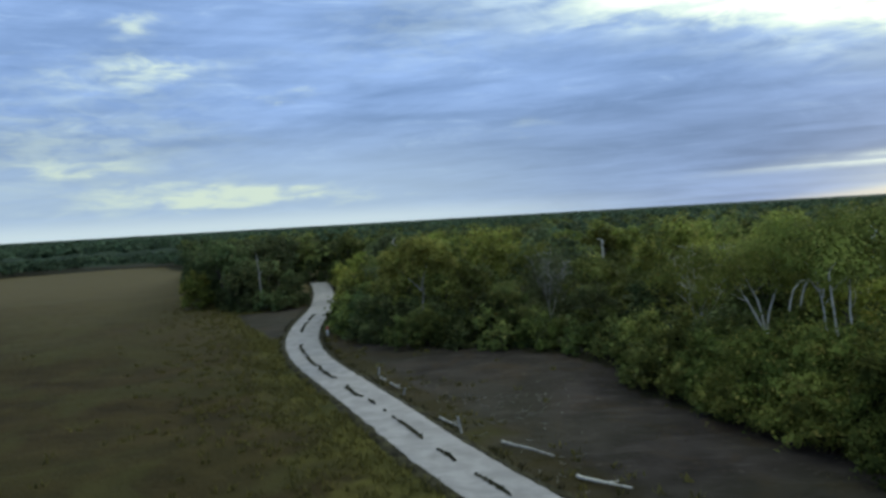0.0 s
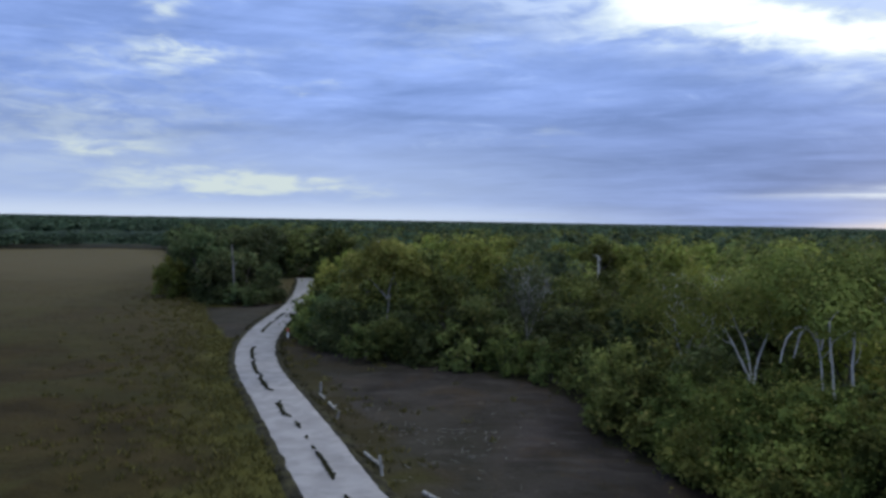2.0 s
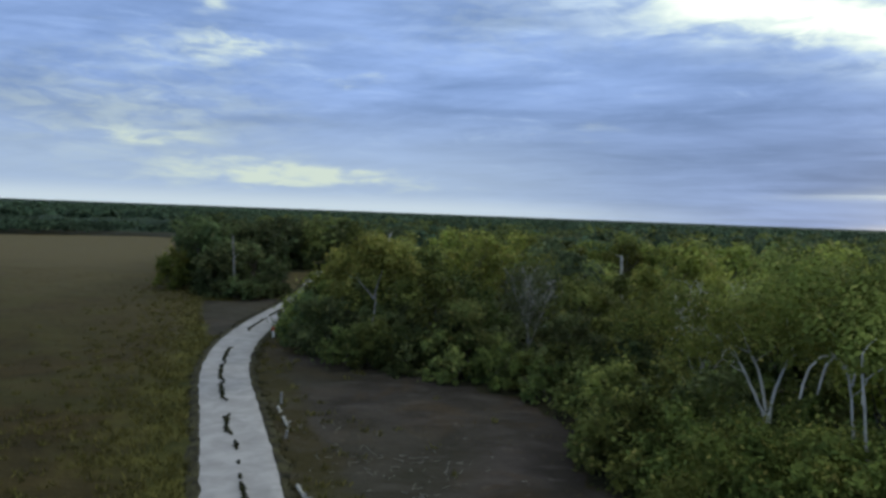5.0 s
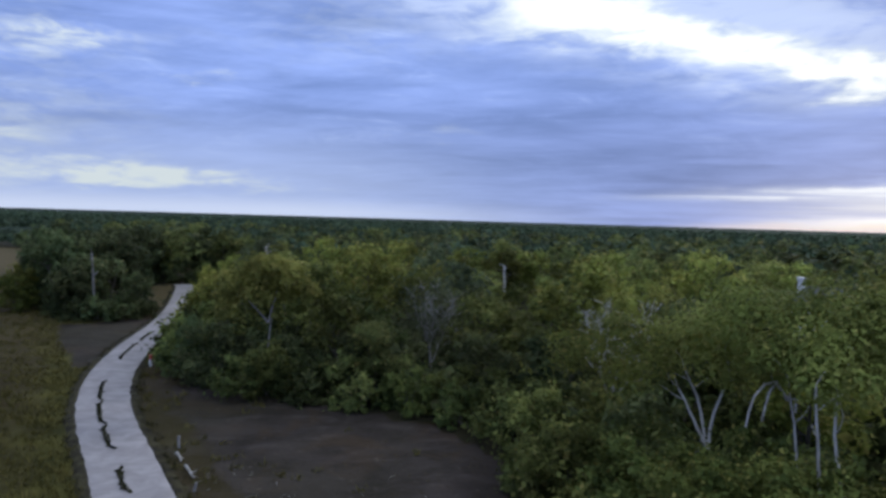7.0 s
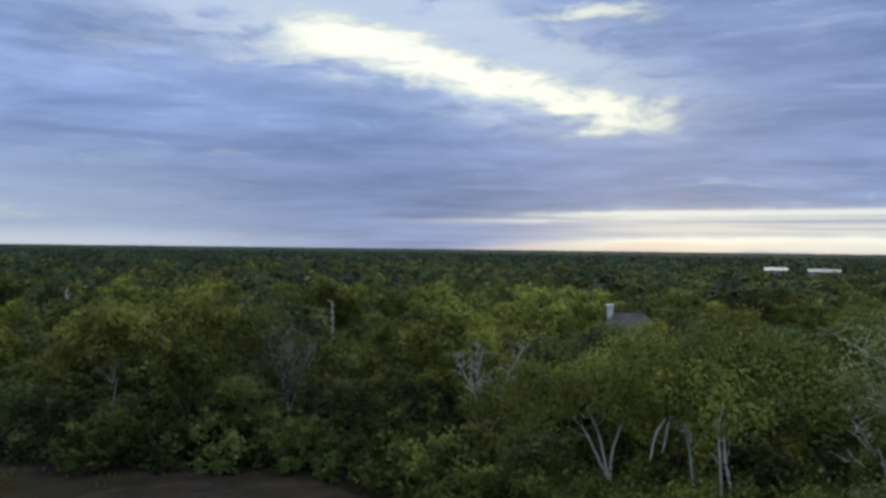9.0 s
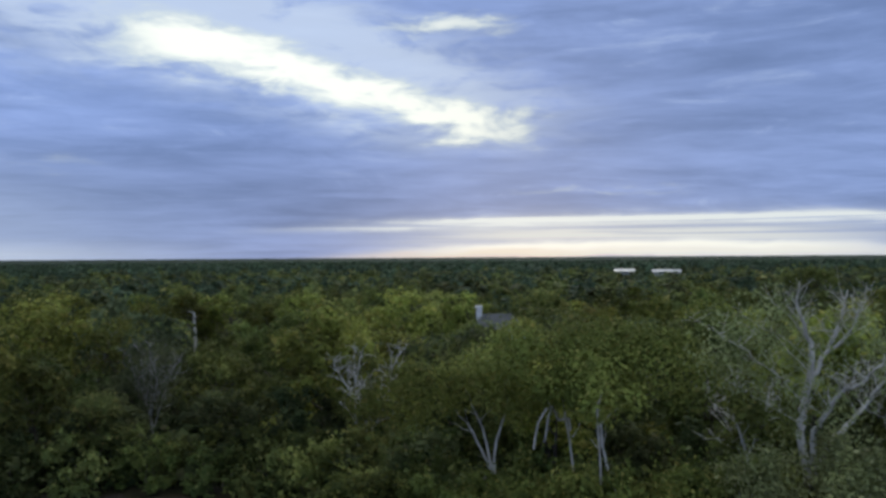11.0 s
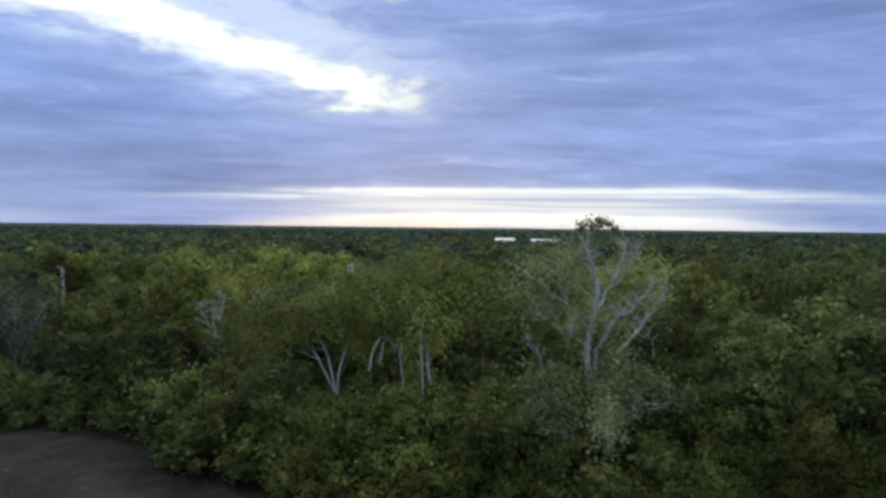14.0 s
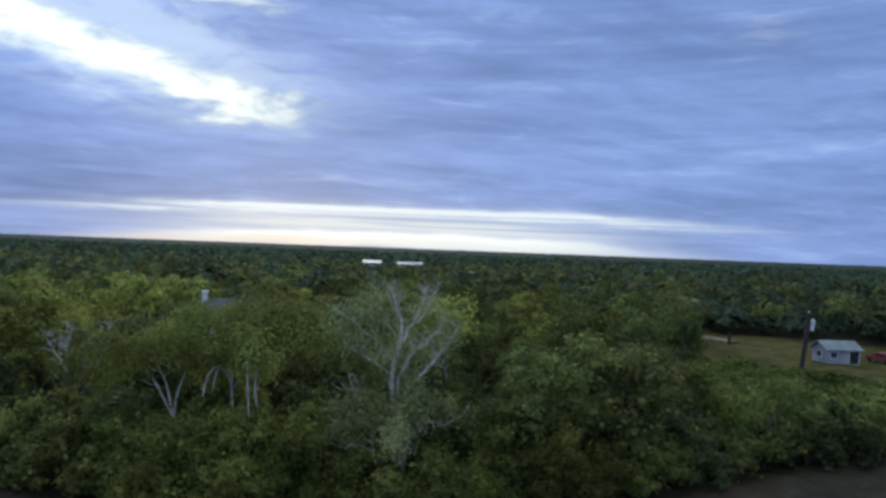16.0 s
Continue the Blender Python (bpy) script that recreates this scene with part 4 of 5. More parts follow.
def thicket():
    """A low spreading grey shrub tree: short pale limbs that fan out under a cap of small grey leaves."""
    rng = np.random.default_rng(62)
    e = holder("grey_shrub", pose(23.5, 28.7, 0, 0, 0, -54.7), "spreading grey shrub with short pale branches and small grey leaves", "bush")
    lobes = []
    for k in range(11):
        a = 6.28 * k / 11 + rng.uniform(-0.25, 0.25)
        limb = wander(rng, (0.25 * math.cos(a), 0.25 * math.sin(a), -0.1), (math.cos(a) * 0.3, math.sin(a) * 0.3, 1.0), rng.uniform(3.2, 4.0), 0.09, 0.06, 6, 0.06, 0.0)
        out = rng.uniform(0.6, 1.7)
        fan = wander(rng, limb[-1][:3], (math.cos(a) * out, math.sin(a) * out, 0.75), rng.uniform(2.2, 3.2), 0.058, 0.016, 8, 0.2, 0.0)
        lines = [limb, fan]
        for i in range(2, 9):
            b = rng.uniform(0, 6.28)
            twig = wander(rng, fan[i][:3], (math.cos(b), math.sin(b), rng.uniform(0.1, 0.9)), rng.uniform(0.5, 1.0), 0.02, 0.007, 5, 0.25, 0.0)
            lines.append(twig)
            for j in (2, 4):
                c = rng.uniform(0, 6.28)
                lines.append(wander(rng, twig[j][:3], (math.cos(c), math.sin(c), rng.uniform(0.0, 0.7)), rng.uniform(0.2, 0.5), 0.009, 0.005, 3, 0.25, 0.0))
        for i in (4, 6, 8):
            x, y, z, _ = fan[i]
            lobes.append((x + rng.uniform(-0.4, 0.4), y + rng.uniform(-0.4, 0.4), z + rng.uniform(-0.1, 0.5), rng.uniform(0.5, 0.85)))
        v, f = tubes(lines, 5)
        ob = new("branch", quick_mesh("branch", v, f, BARK_PALE))
        ob.parent = e
    v, f = cards_in(rng, lobes + [(x * 0.7, y * 0.7, z + 0.35, r) for x, y, z, r in lobes], 13500, 0.09)
    ob = new("leaves", quick_mesh("leaves", v, f, LEAF_SILVER))
    ob.parent = e
    placed.append((21.5, 26.9))
    return e


# the forked pale tree near the wood's edge
featured_tree("forked_tree", 17.5, 40.3, [(0, 0, -0.15, 0.02, -0.02, 3.8, 0.17), (0, 0, 3.6, -0.36, 0.3, 2.6, 0.09), (0.02, 0, 3.6, -0.15, 0.13, 3.1, 0.085), (0.06, -0.04, 3.6, 0.0, 0.03, 3.2, 0.085)],
              [(-1.9, 1.6, 6.6, 1.4), (-0.4, 0.6, 7.3, 1.6), (1.5, -0.4, 7.0, 1.5), (-0.8, 1.6, 7.4, 1.4), (0.9, 1.4, 7.9, 1.4), (2.3, 0.6, 6.4, 1.2), (-2.6, 2.6, 6.0, 1.1), (0.3, -0.6, 6.6, 0.9), (-4.0, 2.1, 7.1, 1.2), (-4.9, 2.5, 6.7, 0.95), (-3.1, 1.5, 7.8, 1.15)],
              7600, 0.085, LEAF_CROWN, BARK_PALE, "pale forked tree with a thin yellow-green crown", 51)
# the group of leaning pale stems under one wide crown
featured_tree("many_stemmed_tree", 20.3, 37.0, [(-0.55, -1.3, -0.15, -0.14, 0.31, 7.6, 0.08), (-1.15, -2.75, -0.15, -0.14, 0.31, 7.7, 0.088), (-0.7, -3.35, -0.15, -0.14, 0.3, 7.8, 0.1)],
              [(-1.6, 1.6, 8.6, 1.8), (0.2, 0.2, 9.2, 1.75), (1.7, -1.6, 8.8, 1.8), (-0.6, -0.6, 8.4, 1.6), (-3.0, 2.7, 8.2, 1.5), (3.0, -2.9, 7.8, 1.5), (0.6, 1.6, 8.8, 1.7), (-1.9, 0.6, 7.5, 1.2), (1.6, 0.6, 7.8, 1.4), (-0.6, -0.4, 7.4, 1.0), (1.1, -1.5, 7.5, 1.1), (-1.2, -1.3, 7.7, 1.25), (-1.2, 1.0, 7.5, 1.1), (-1.8, -2.0, 7.2, 0.95), (-1.1, -0.2, 7.2, 0.9), (-0.9, -2.6, 7.4, 0.9),
               (-2.2, 2.4, 9.3, 1.3), (1.4, -0.8, 9.5, 1.25), (2.4, -2.0, 9.2, 1.2)],
              15000, 0.085, LEAF_CROWN, BARK_PALE, "wide olive crown over a group of leaning pale stems", 52,
              limbs=([(-1.0, 1.0, 6.1, 0.06), (-1.5, 0.9, 6.75, 0.056), (-2.1, 0.6, 6.75, 0.05), (-2.5, 0.6, 6.3, 0.045), (-2.65, 0.65, 5.7, 0.045), (-2.7, 0.7, 5.2, 0.04)],
                     [(-1.5, 0.9, 6.75, 0.06), (-1.9, 0.65, 6.45, 0.055), (-2.05, 0.6, 6.0, 0.05), (-2.15, 0.65, 5.4, 0.04)], [(-1.3, 0.0, 5.9, 0.05), (-1.1, 0.3, 6.3, 0.05), (-1.0, 1.0, 6.1, 0.05)]))
# a short leaning pale stem between them
featured_tree("leaning_tree", 23.3, 31.6, [(0.1, -0.3, -0.15, 0.05, 0.1, 7.0, 0.085)], [(0.4, 0.6, 7.2, 0.7), (0.1, 0.2, 6.9, 0.6), (0.8, 0.4, 6.8, 0.6), (-0.5, -0.6, 4.7, 0.95), (0.3, -0.9, 4.5, 0.9), (-0.9, 0.2, 4.5, 0.9)],
              1300, 0.12, LEAF[0], BARK_PALE, "short leaning pale stem with few leaves", 54)
# the tall bare tree, wide in its limbs, with leaves only at its very top
bare_giant()
# grey thicket below it
thicket()
dead_tree("bare_tree", 18.6, 54.2, 7.8, 2.6, "grey bare-branched tree among green crowns", 63, [(0.5, 0.4, 6.6, 0.9), (0.2, -0.6, 4.0, 1.1), (-0.8, 0.6, 4.0, 1.0)], forks=5, r0=0.12, low=0.4)
dead_tree("bare_tree", 9.6, 68.0, 7.2, 3.2, "grey bare-branched tree among green crowns", 64, [(0.5, 0.4, 6.6, 0.9), (-1.2, -0.5, 6.2, 0.9), (0.8, -1, 6.6, 0.8), (-0.4, -1.2, 5.0, 1.1), (1.2, -0.6, 4.6, 1.1), (-1.6, 0.3, 4.4, 1.0), (0.2, -1.4, 3.4, 1.2)], bark=BARK_LOG, forks=6, r0=0.1, low=0.4, leaf=LEAF_GREY, loose=True)
dead_tree("bare_tree", 28.0, 34.5, 7.4, 2.4, "grey bare-branched tree among green crowns", 65, [(0.5, 0.4, 6.0, 1.0), (-0.6, -0.5, 5.6, 1.0), (0.2, -0.9, 4.8, 1.1), (-0.9, 0.3, 4.6, 1.1), (0.8, -0.4, 5.2, 1.0)], forks=4, r0=0.1, low=0.45)



def snag(x, y, high, seed, label, thick=0.26, bark=BARK_PALE):
    """A broken grey trunk with stubs of limbs that stands out of the canopy."""
    r = np.random.default_rng(seed)
    e = holder("snag", pose(x, y, 0, 0, 0, r.uniform(0, 360)), label, "tree")
    trunk = wander(r, (0, 0, -0.15), (0.02, 0.03, 1), high, thick, thick * 0.5, 9, 0.03, 0.02)
    lines = [trunk]
    for i in (6, 7, 8, 9):
        b = r.uniform(0, 6.28)
        lines.append(wander(r, trunk[i][:3], (math.cos(b), math.sin(b), 0.9), r.uniform(0.4, 0.8), 0.09, 0.03, 5, 0.15, 0.04))
    v, f = tubes(lines, 7)
    ob = new("trunk", quick_mesh("trunk", v, f, bark))
    ob.parent = e
    placed.append((x, y))


snag(-6.6, 109.0, 8.2, 81, "tall pale broken trunk standing out of the woods")
snag(-24.6, 98.6, 7.6, 83, "slim grey trunk standing before the dark copse", 0.15, BARK_MID)
snag(22.1, 102.0, 6.9, 82, "pale broken trunk standing out of the woods")

# ---- the wood


def scatter(seed, count, x0, x1, y0, y1, gap_of, accept, seen):
    """Places at random with a least distance, as far as accept() holds."""
    rng = np.random.default_rng(seed)
    cells, out = {}, []
    for x, y in seen:
        cells.setdefault((int(x // 6), int(y // 6)), []).append((x, y))
    xs, ys = rng.uniform(x0, x1, count), rng.uniform(y0, y1, count)
    ok = accept(xs, ys)
    for x, y in zip(xs[ok], ys[ok]):
        g = gap_of(x, y)
        k = (int(x // 6), int(y // 6))
        near = [q for i in (-1, 0, 1) for j in (-1, 0, 1) for q in cells.get((k[0] + i, k[1] + j), ())]
        if all((x - a)**2 + (y - b)**2 > g * g for a, b in near):
            cells.setdefault(k, []).append((x, y))
            out.append((x, y))
    return out


WOOD_LINE = np.array(WOOD_EDGE, float)
COPSE_LINE = np.array(COPSE + COPSE[:1], float)


def tree_room(x, y):
    r = np.hypot(x, y - 12)
    a = np.degrees(np.arctan2(x, y - 12))
    deep = (off_line(WOOD_LINE, x, y) > 2.6) & (off_line(COPSE_LINE, x, y) > 1.8) & (off_line(ROAD_COARSE, x, y) > 6.2)
    return inside(WOODS, x, y) & ~inside(COPSE, x, y) & deep & (a > -42) & (a < 86) & (r < 128)


def ceiling_at(x, y):
    """How high the wood may grow at a place where lower growth leaves a view to what lies behind."""
    r, a = math.hypot(x + 3, y - 12), math.degrees(math.atan2(x + 3, y - 12))
    top = 99.0
    if 33.0 < a < 40.0 and 40 < r < 84:
        top = min(top, 12.7 - 0.076 * r)
    if 45.5 < a < 54.5 and 120 < r < 320:
        top = min(top, 12.0 - 0.0195 * r)
    r2, a2 = math.hypot(x + 7, y - 3), math.degrees(math.atan2(x + 7, y - 3))
    if 69.5 < a2 < 92 and 36 < r2 < 97:
        top = min(top, 13.7 - 0.145 * min(r2, 86))
    if x > 11 and y < 50 and r < 52 and 22 < a < 46:
        depth = off_line(WOOD_LINE, np.array([x]), np.array([y]))[0]
        top = min(top, 3.9 + 0.12 * depth if depth < 7.5 else 8.0)
    return top


# a light tree that stands out at the edge of the clearing
featured_tree("light_tree", -2.3, 66.0, [(0.0, 0, -0.15, 0.02, 0.0, 5.2, 0.11), (0.1, 0, 4.6, -0.34, 0.05, 3.0, 0.075), (0.15, 0.0, 4.6, 0.2, 0.0, 3.2, 0.075)],
              [(-2.2, 0, 7.4, 1.3), (-0.4, 0.4, 8.3, 1.4), (1.6, -0.4, 7.9, 1.4), (-0.8, -1.0, 6.9, 1.1), (2.6, 0.4, 6.8, 1.1), (-2.8, 0.4, 6.3, 1.0), (0.4, -0.8, 8.7, 1.0), (1.0, 1.0, 6.9, 1.3)],
              3400, 0.15, LEAF_LIGHT, BARK_MID, "light yellow-green tree with forked grey stems", 53)
rng = np.random.default_rng(70)
# the dark copse across the lane
for x, y in scatter(78, 700, -62, -18, 95, 172, lambda x, y: 4.3, lambda x, y: inside(COPSE, x, y) & (off_line(COPSE_LINE, x, y) > 1.6) & (off_line(ROAD_COARSE, x, y) > 6.0), [])[:60]:
    set_tree(10, x, y, rng, rng.uniform(0.82, 1.2), rng.uniform(0.9, 1.1))
spots = scatter(71, 9000, -60, 130, 5, 142, lambda x, y: 5.5, lambda x, y: tree_room(x, y) & ~glade(x, y), placed)
spots.sort(key=lambda q: math.hypot(q[0], q[1] - 12))
NEAR = spots[:330]
for x, y in NEAR:
    edge = min(off_line(WOOD_LINE, np.array([x]), np.array([y]))[0], 30)
    kind = int(rng.choice(7, p=[0.25, 0.17, 0.22, 0.04, 0.13, 0.08, 0.11]))
    scale = rng.uniform(0.62, 1.16) * (1.0 if math.hypot(x, y - 12) < 54 else 0.86)
    high, top = KINDS[kind][1] * scale, ceiling_at(x, y)
    if top < 1.2:
        continue
    if top < 5.0:
        set_bush(int(rng.choice([0, 1, 2, 3])), x, y, rng, min(1.15, top / 3.8), rng.uniform(0.9, 1.05))
        continue
    if high > top:
        scale *= max(0.6, top / high)
    set_tree(kind + (7 if math.hypot(x, y - 12) > 56 else 0), x, y, rng, scale, rng.uniform(0.92, 1.05))

# bushes close the wood's edge down to the ground, low before the grey shrub
SHRUB_VIEW = np.array([(20.0, 26.0), (24.0, 29.1)])
line = smooth_line(WOOD_EDGE, 12)
length = np.cumsum(np.r_[0, np.hypot(*np.diff(line, axis=0).T)])
for k, u in enumerate(np.arange(3.0, length[-1] - 4, 1.75)):
    x, y = np.interp(u, length, line[:, 0]), np.interp(u, length, line[:, 1])
    x2, y2 = np.interp(u + 0.5, length, line[:, 0]), np.interp(u + 0.5, length, line[:, 1])
    t = np.array([x2 - x, y2 - y])
    t /= np.hypot(*t)
    inward = np.array([-t[1], t[0]])
    far = 1.7 + (k % 2) * 1.5 + rng.uniform(-0.4, 0.4)
    x, y = np.array([x, y]) + inward * far
    if ceiling_at(x, y) > 1.5 and off_line(SHRUB_VIEW, np.array([x]), np.array([y]))[0] > 1.9:
        set_bush(int(rng.choice([4, 5] if 15.5 < x < 36 else [0, 1, 2, 3], p=[0.5, 0.5] if 15.5 < x < 36 else [0.3, 0.0, 0.0, 0.7] if 7 < x < 36 else [0.25, 0.3, 0.33, 0.12])), x, y, rng, rng.uniform(0.75, 1.08) * (1.08 if 12 < x < 24 else 1.0), rng.uniform(0.85, 1.1))
# taller bushes in front of the pale stems and the bare tree
for x, y, high in ((16.2, 39.2, 2.5), (15.2, 40.6, 3.6), (17.3, 37.6, 3.6), (14.6, 42.0, 4.2), (17.4, 35.4, 4.7), (18.2, 33.6, 4.8), (19.8, 32.8, 4.8), (16.7, 36.7, 4.2), (22.4, 33.6, 4.6), (18.7, 38.6, 4.6), (20.4, 34.6, 4.8), (18.4, 35.0, 4.9), (17.2, 33.4, 4.2), (16.6, 35.2, 4.2), (18.2, 31.6, 4.7), (19.4, 31.0, 4.8),
                   (22.6, 31.6, 4.8), (21.6, 31.2, 4.2), (27.0, 27.6, 4.2), (24.6, 25.6, 3.4), (26.6, 26.0, 4.0), (20.8, 30.0, 3.2), (27.2, 28.2, 5.8), (29.5, 27.0, 4.6), (20.6, 32.2, 4.3), (18.9, 26.4, 3.3), (20.3, 25.0, 3.8), (18.0, 28.2, 3.8), (19.4, 28.8, 3.8), (21.6, 25.2, 3.4), (22.8, 26.2, 2.9), (20.2, 27.2, 3.7), (22.0, 24.6, 2.8)):
    set_bush(int(rng.choice([3, 5] if x < 21 and y < 29.5 else [4, 5])), x, y, rng, high / 3.9, 1.0)
# lighter growth beside the lane and before the light tree
for x, y, high, kind in ((-9.3, 75.5, 4.8, 3), (-8.4, 71.5, 3.8, 3), (-9.9, 83.0, 5.2, 6), (-11.9, 87, 3.2, 6), (-11.2, 92, 4.4, 6), (-35.4, 104.5, 4.2, 6), (-36.6, 108.5, 5.0, 6), (-13.6, 106, 4.2, 6), (-17.4, 126, 4.0, 6), (-18.4, 133, 4.5, 3), (-8.0, 79, 5.4, 0), (-3.4, 63.4, 3.4, 0), (-1.6, 63.0, 3.2, 3), (0.4, 62.6, 3.4, 0)):
    set_bush(kind, x, y, rng, high / 3.8, 1.0)
# undergrowth fills the wood behind them
under = scatter(76, 3500, 12, 46, 18, 60, lambda x, y: 2.5, lambda x, y: inside(WOODS, x, y) & (off_line(WOOD_LINE, x, y) > 4.0) & (off_line(WOOD_LINE, x, y) < 16.0) & (x + 0.55 * y > 32), [])
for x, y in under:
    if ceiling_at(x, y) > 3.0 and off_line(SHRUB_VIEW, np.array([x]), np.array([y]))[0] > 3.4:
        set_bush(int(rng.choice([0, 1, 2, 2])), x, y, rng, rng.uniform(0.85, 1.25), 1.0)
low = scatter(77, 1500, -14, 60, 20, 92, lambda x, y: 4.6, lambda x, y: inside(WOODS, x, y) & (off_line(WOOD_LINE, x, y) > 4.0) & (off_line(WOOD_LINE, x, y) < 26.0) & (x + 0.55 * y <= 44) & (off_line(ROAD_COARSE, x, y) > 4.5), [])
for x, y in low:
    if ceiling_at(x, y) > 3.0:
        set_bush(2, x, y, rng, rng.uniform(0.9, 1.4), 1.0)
# the wood closes behind the last bend of the lane
for x, y in ((-21.5, 145), (-26.5, 147), (-31.5, 151), (-24, 152), (-18.5, 150), (-28.5, 156), (-22, 158), (-35, 157), (-33, 146), (-17, 143)):
    set_tree(int(rng.choice([7, 10, 11, 13])), x, y, rng, rng.uniform(0.8, 1.05), 1.0)
for x, y in ((-22.4, 142.5), (-25.6, 143), (-28.6, 144.5), (-19.2, 141)):
    set_bush(1, x, y, rng, rng.uniform(0.9, 1.1), 1.0)
copse = smooth_line(COPSE[:6], 12)
length = np.cumsum(np.r_[0, np.hypot(*np.diff(copse, axis=0).T)])
for k, u in enumerate(np.arange(2.0, length[-1], 2.4)):
    x, y = np.interp(u, length, copse[:, 0]), np.interp(u, length, copse[:, 1])
    set_bush(int(rng.choice([1, 2, 2])), x + 1.2 + rng.uniform(-0.5, 0.5), y + 1.5 + rng.uniform(-0.5, 0.5), rng, rng.uniform(0.8, 1.2), rng.uniform(0.9, 1.2))


def far_woods(name, seeds, spots, size_of, tris, leaf, label):
    """Far crowns joined in one mesh: each a ragged dome of leaf sprays."""
    r = np.random.default_rng(seeds)
    p = np.array(spots, float)
    n = len(p)
    wide, high = size_of(p, r)
    high = np.minimum(high, [max(1.0, ceiling_at(a, b)) for a, b in p])
    d = r.normal(0, 1, (n, tris, 3))
    d /= np.linalg.norm(d, axis=2)[..., None]
    d[..., 2] = np.where(d[..., 2] < -0.2, -d[..., 2], d[..., 2])
    lump = 1 + 0.28 * np.sin(d[..., 0] * 3.1 + r.uniform(0, 6, n)[:, None]) * np.cos(d[..., 1] * 3.7 + r.uniform(0, 6, n)[:, None])
    rad = lump * np.clip(r.normal(0.9, 0.13, (n, tris)), 0.4, 1.2)
    c = np.stack([p[:, None, 0] + d[..., 0] * rad * wide[:, None], p[:, None, 1] + d[..., 1] * rad * wide[:, None],
                  high[:, None] * 0.56 + d[..., 2] * rad * high[:, None] * 0.44], -1).reshape(-1, 3)
    size = np.repeat(wide, tris) * 0.25 * math.sqrt(60 / tris)
    v, f = cards(r, c, d.reshape(-1, 3) + np.array([0, 0, 0.4]), size, 0.75, 0.4)
    ob = new(name, quick_mesh(name, v, f, leaf))
    return tagged(ob, label, "woods", kind="stuff")


rest = spots[330:]
beyond = scatter(72, 26000, -260, 330, -40, 360, lambda x, y: 6.0, lambda x, y: inside(WOODS, x, y) & (np.hypot(x, y - 12) >= 126) & (np.hypot(x, y - 12) < 350) & (np.degrees(np.arctan2(x, y - 12)) > -48) & (np.degrees(np.arctan2(x, y - 12)) < 92) & ~glade(x, y), rest)
mid = rest + beyond
mid_r = np.random.default_rng(73).permutation(len(mid))
for k, leaf in enumerate((LEAF[1], LEAF[3], LEAF_HAZE)):
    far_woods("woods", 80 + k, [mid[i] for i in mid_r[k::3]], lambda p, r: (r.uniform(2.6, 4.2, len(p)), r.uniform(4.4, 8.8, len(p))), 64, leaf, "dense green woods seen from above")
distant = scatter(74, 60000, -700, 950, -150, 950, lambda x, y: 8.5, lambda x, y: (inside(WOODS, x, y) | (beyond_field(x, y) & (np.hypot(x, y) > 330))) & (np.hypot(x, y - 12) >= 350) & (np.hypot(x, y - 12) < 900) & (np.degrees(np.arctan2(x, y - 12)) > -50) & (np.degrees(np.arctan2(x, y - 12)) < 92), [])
far_woods("woods", 90, distant, lambda p, r: (r.uniform(4.0, 6.5, len(p)), r.uniform(4.6, 8.4, len(p))), 36, LEAF_HAZE, "distant dark green woods out to the horizon")


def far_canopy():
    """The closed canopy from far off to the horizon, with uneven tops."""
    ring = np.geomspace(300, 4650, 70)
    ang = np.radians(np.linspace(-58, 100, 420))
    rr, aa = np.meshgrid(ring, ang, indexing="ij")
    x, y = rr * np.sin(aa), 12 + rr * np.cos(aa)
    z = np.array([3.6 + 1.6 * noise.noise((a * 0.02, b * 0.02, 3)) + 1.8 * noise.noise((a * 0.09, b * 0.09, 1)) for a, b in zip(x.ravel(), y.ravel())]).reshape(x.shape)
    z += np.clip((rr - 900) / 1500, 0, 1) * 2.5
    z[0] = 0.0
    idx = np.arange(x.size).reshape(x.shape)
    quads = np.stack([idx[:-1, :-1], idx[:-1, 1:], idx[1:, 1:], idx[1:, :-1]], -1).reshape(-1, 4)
    me = quick_mesh("far_canopy", np.stack([x, y, z], -1).reshape(-1, 3), quads, CANOPY_HAZE)
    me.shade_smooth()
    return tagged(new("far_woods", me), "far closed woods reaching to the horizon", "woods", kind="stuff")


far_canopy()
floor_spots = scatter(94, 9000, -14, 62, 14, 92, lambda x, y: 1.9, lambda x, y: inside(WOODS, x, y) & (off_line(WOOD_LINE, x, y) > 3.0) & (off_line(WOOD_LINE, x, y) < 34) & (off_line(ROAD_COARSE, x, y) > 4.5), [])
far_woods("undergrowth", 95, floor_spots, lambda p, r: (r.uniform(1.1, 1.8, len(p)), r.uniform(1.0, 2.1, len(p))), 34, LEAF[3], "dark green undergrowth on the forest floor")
scrub = scatter(92, 4000, 46, 90, -2, 34, lambda x, y: 2.5, lambda x, y: inside(WOODS, x, y) & ~glade(x, y) & (off_line(WOOD_LINE, x, y) > 2.0), [])
far_woods("scrub", 93, scrub, lambda p, r: (r.uniform(1.4, 2.3, len(p)), r.uniform(1.8, 3.8, len(p)) * np.clip(1.2 - (p[:, 0] - 62) / 36, 0.32, 1)), 190, LEAF_EDGE, "dense dark olive scrub before the house plot")
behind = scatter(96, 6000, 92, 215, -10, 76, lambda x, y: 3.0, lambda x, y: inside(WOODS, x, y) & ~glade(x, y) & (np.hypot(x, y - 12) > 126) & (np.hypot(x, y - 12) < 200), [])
far_woods("thicket", 97, behind, lambda p, r: (r.uniform(1.8, 2.8, len(p)), r.uniform(2.2, 4.6, len(p))), 46, LEAF_HAZE, "dark green thicket behind the house plot")
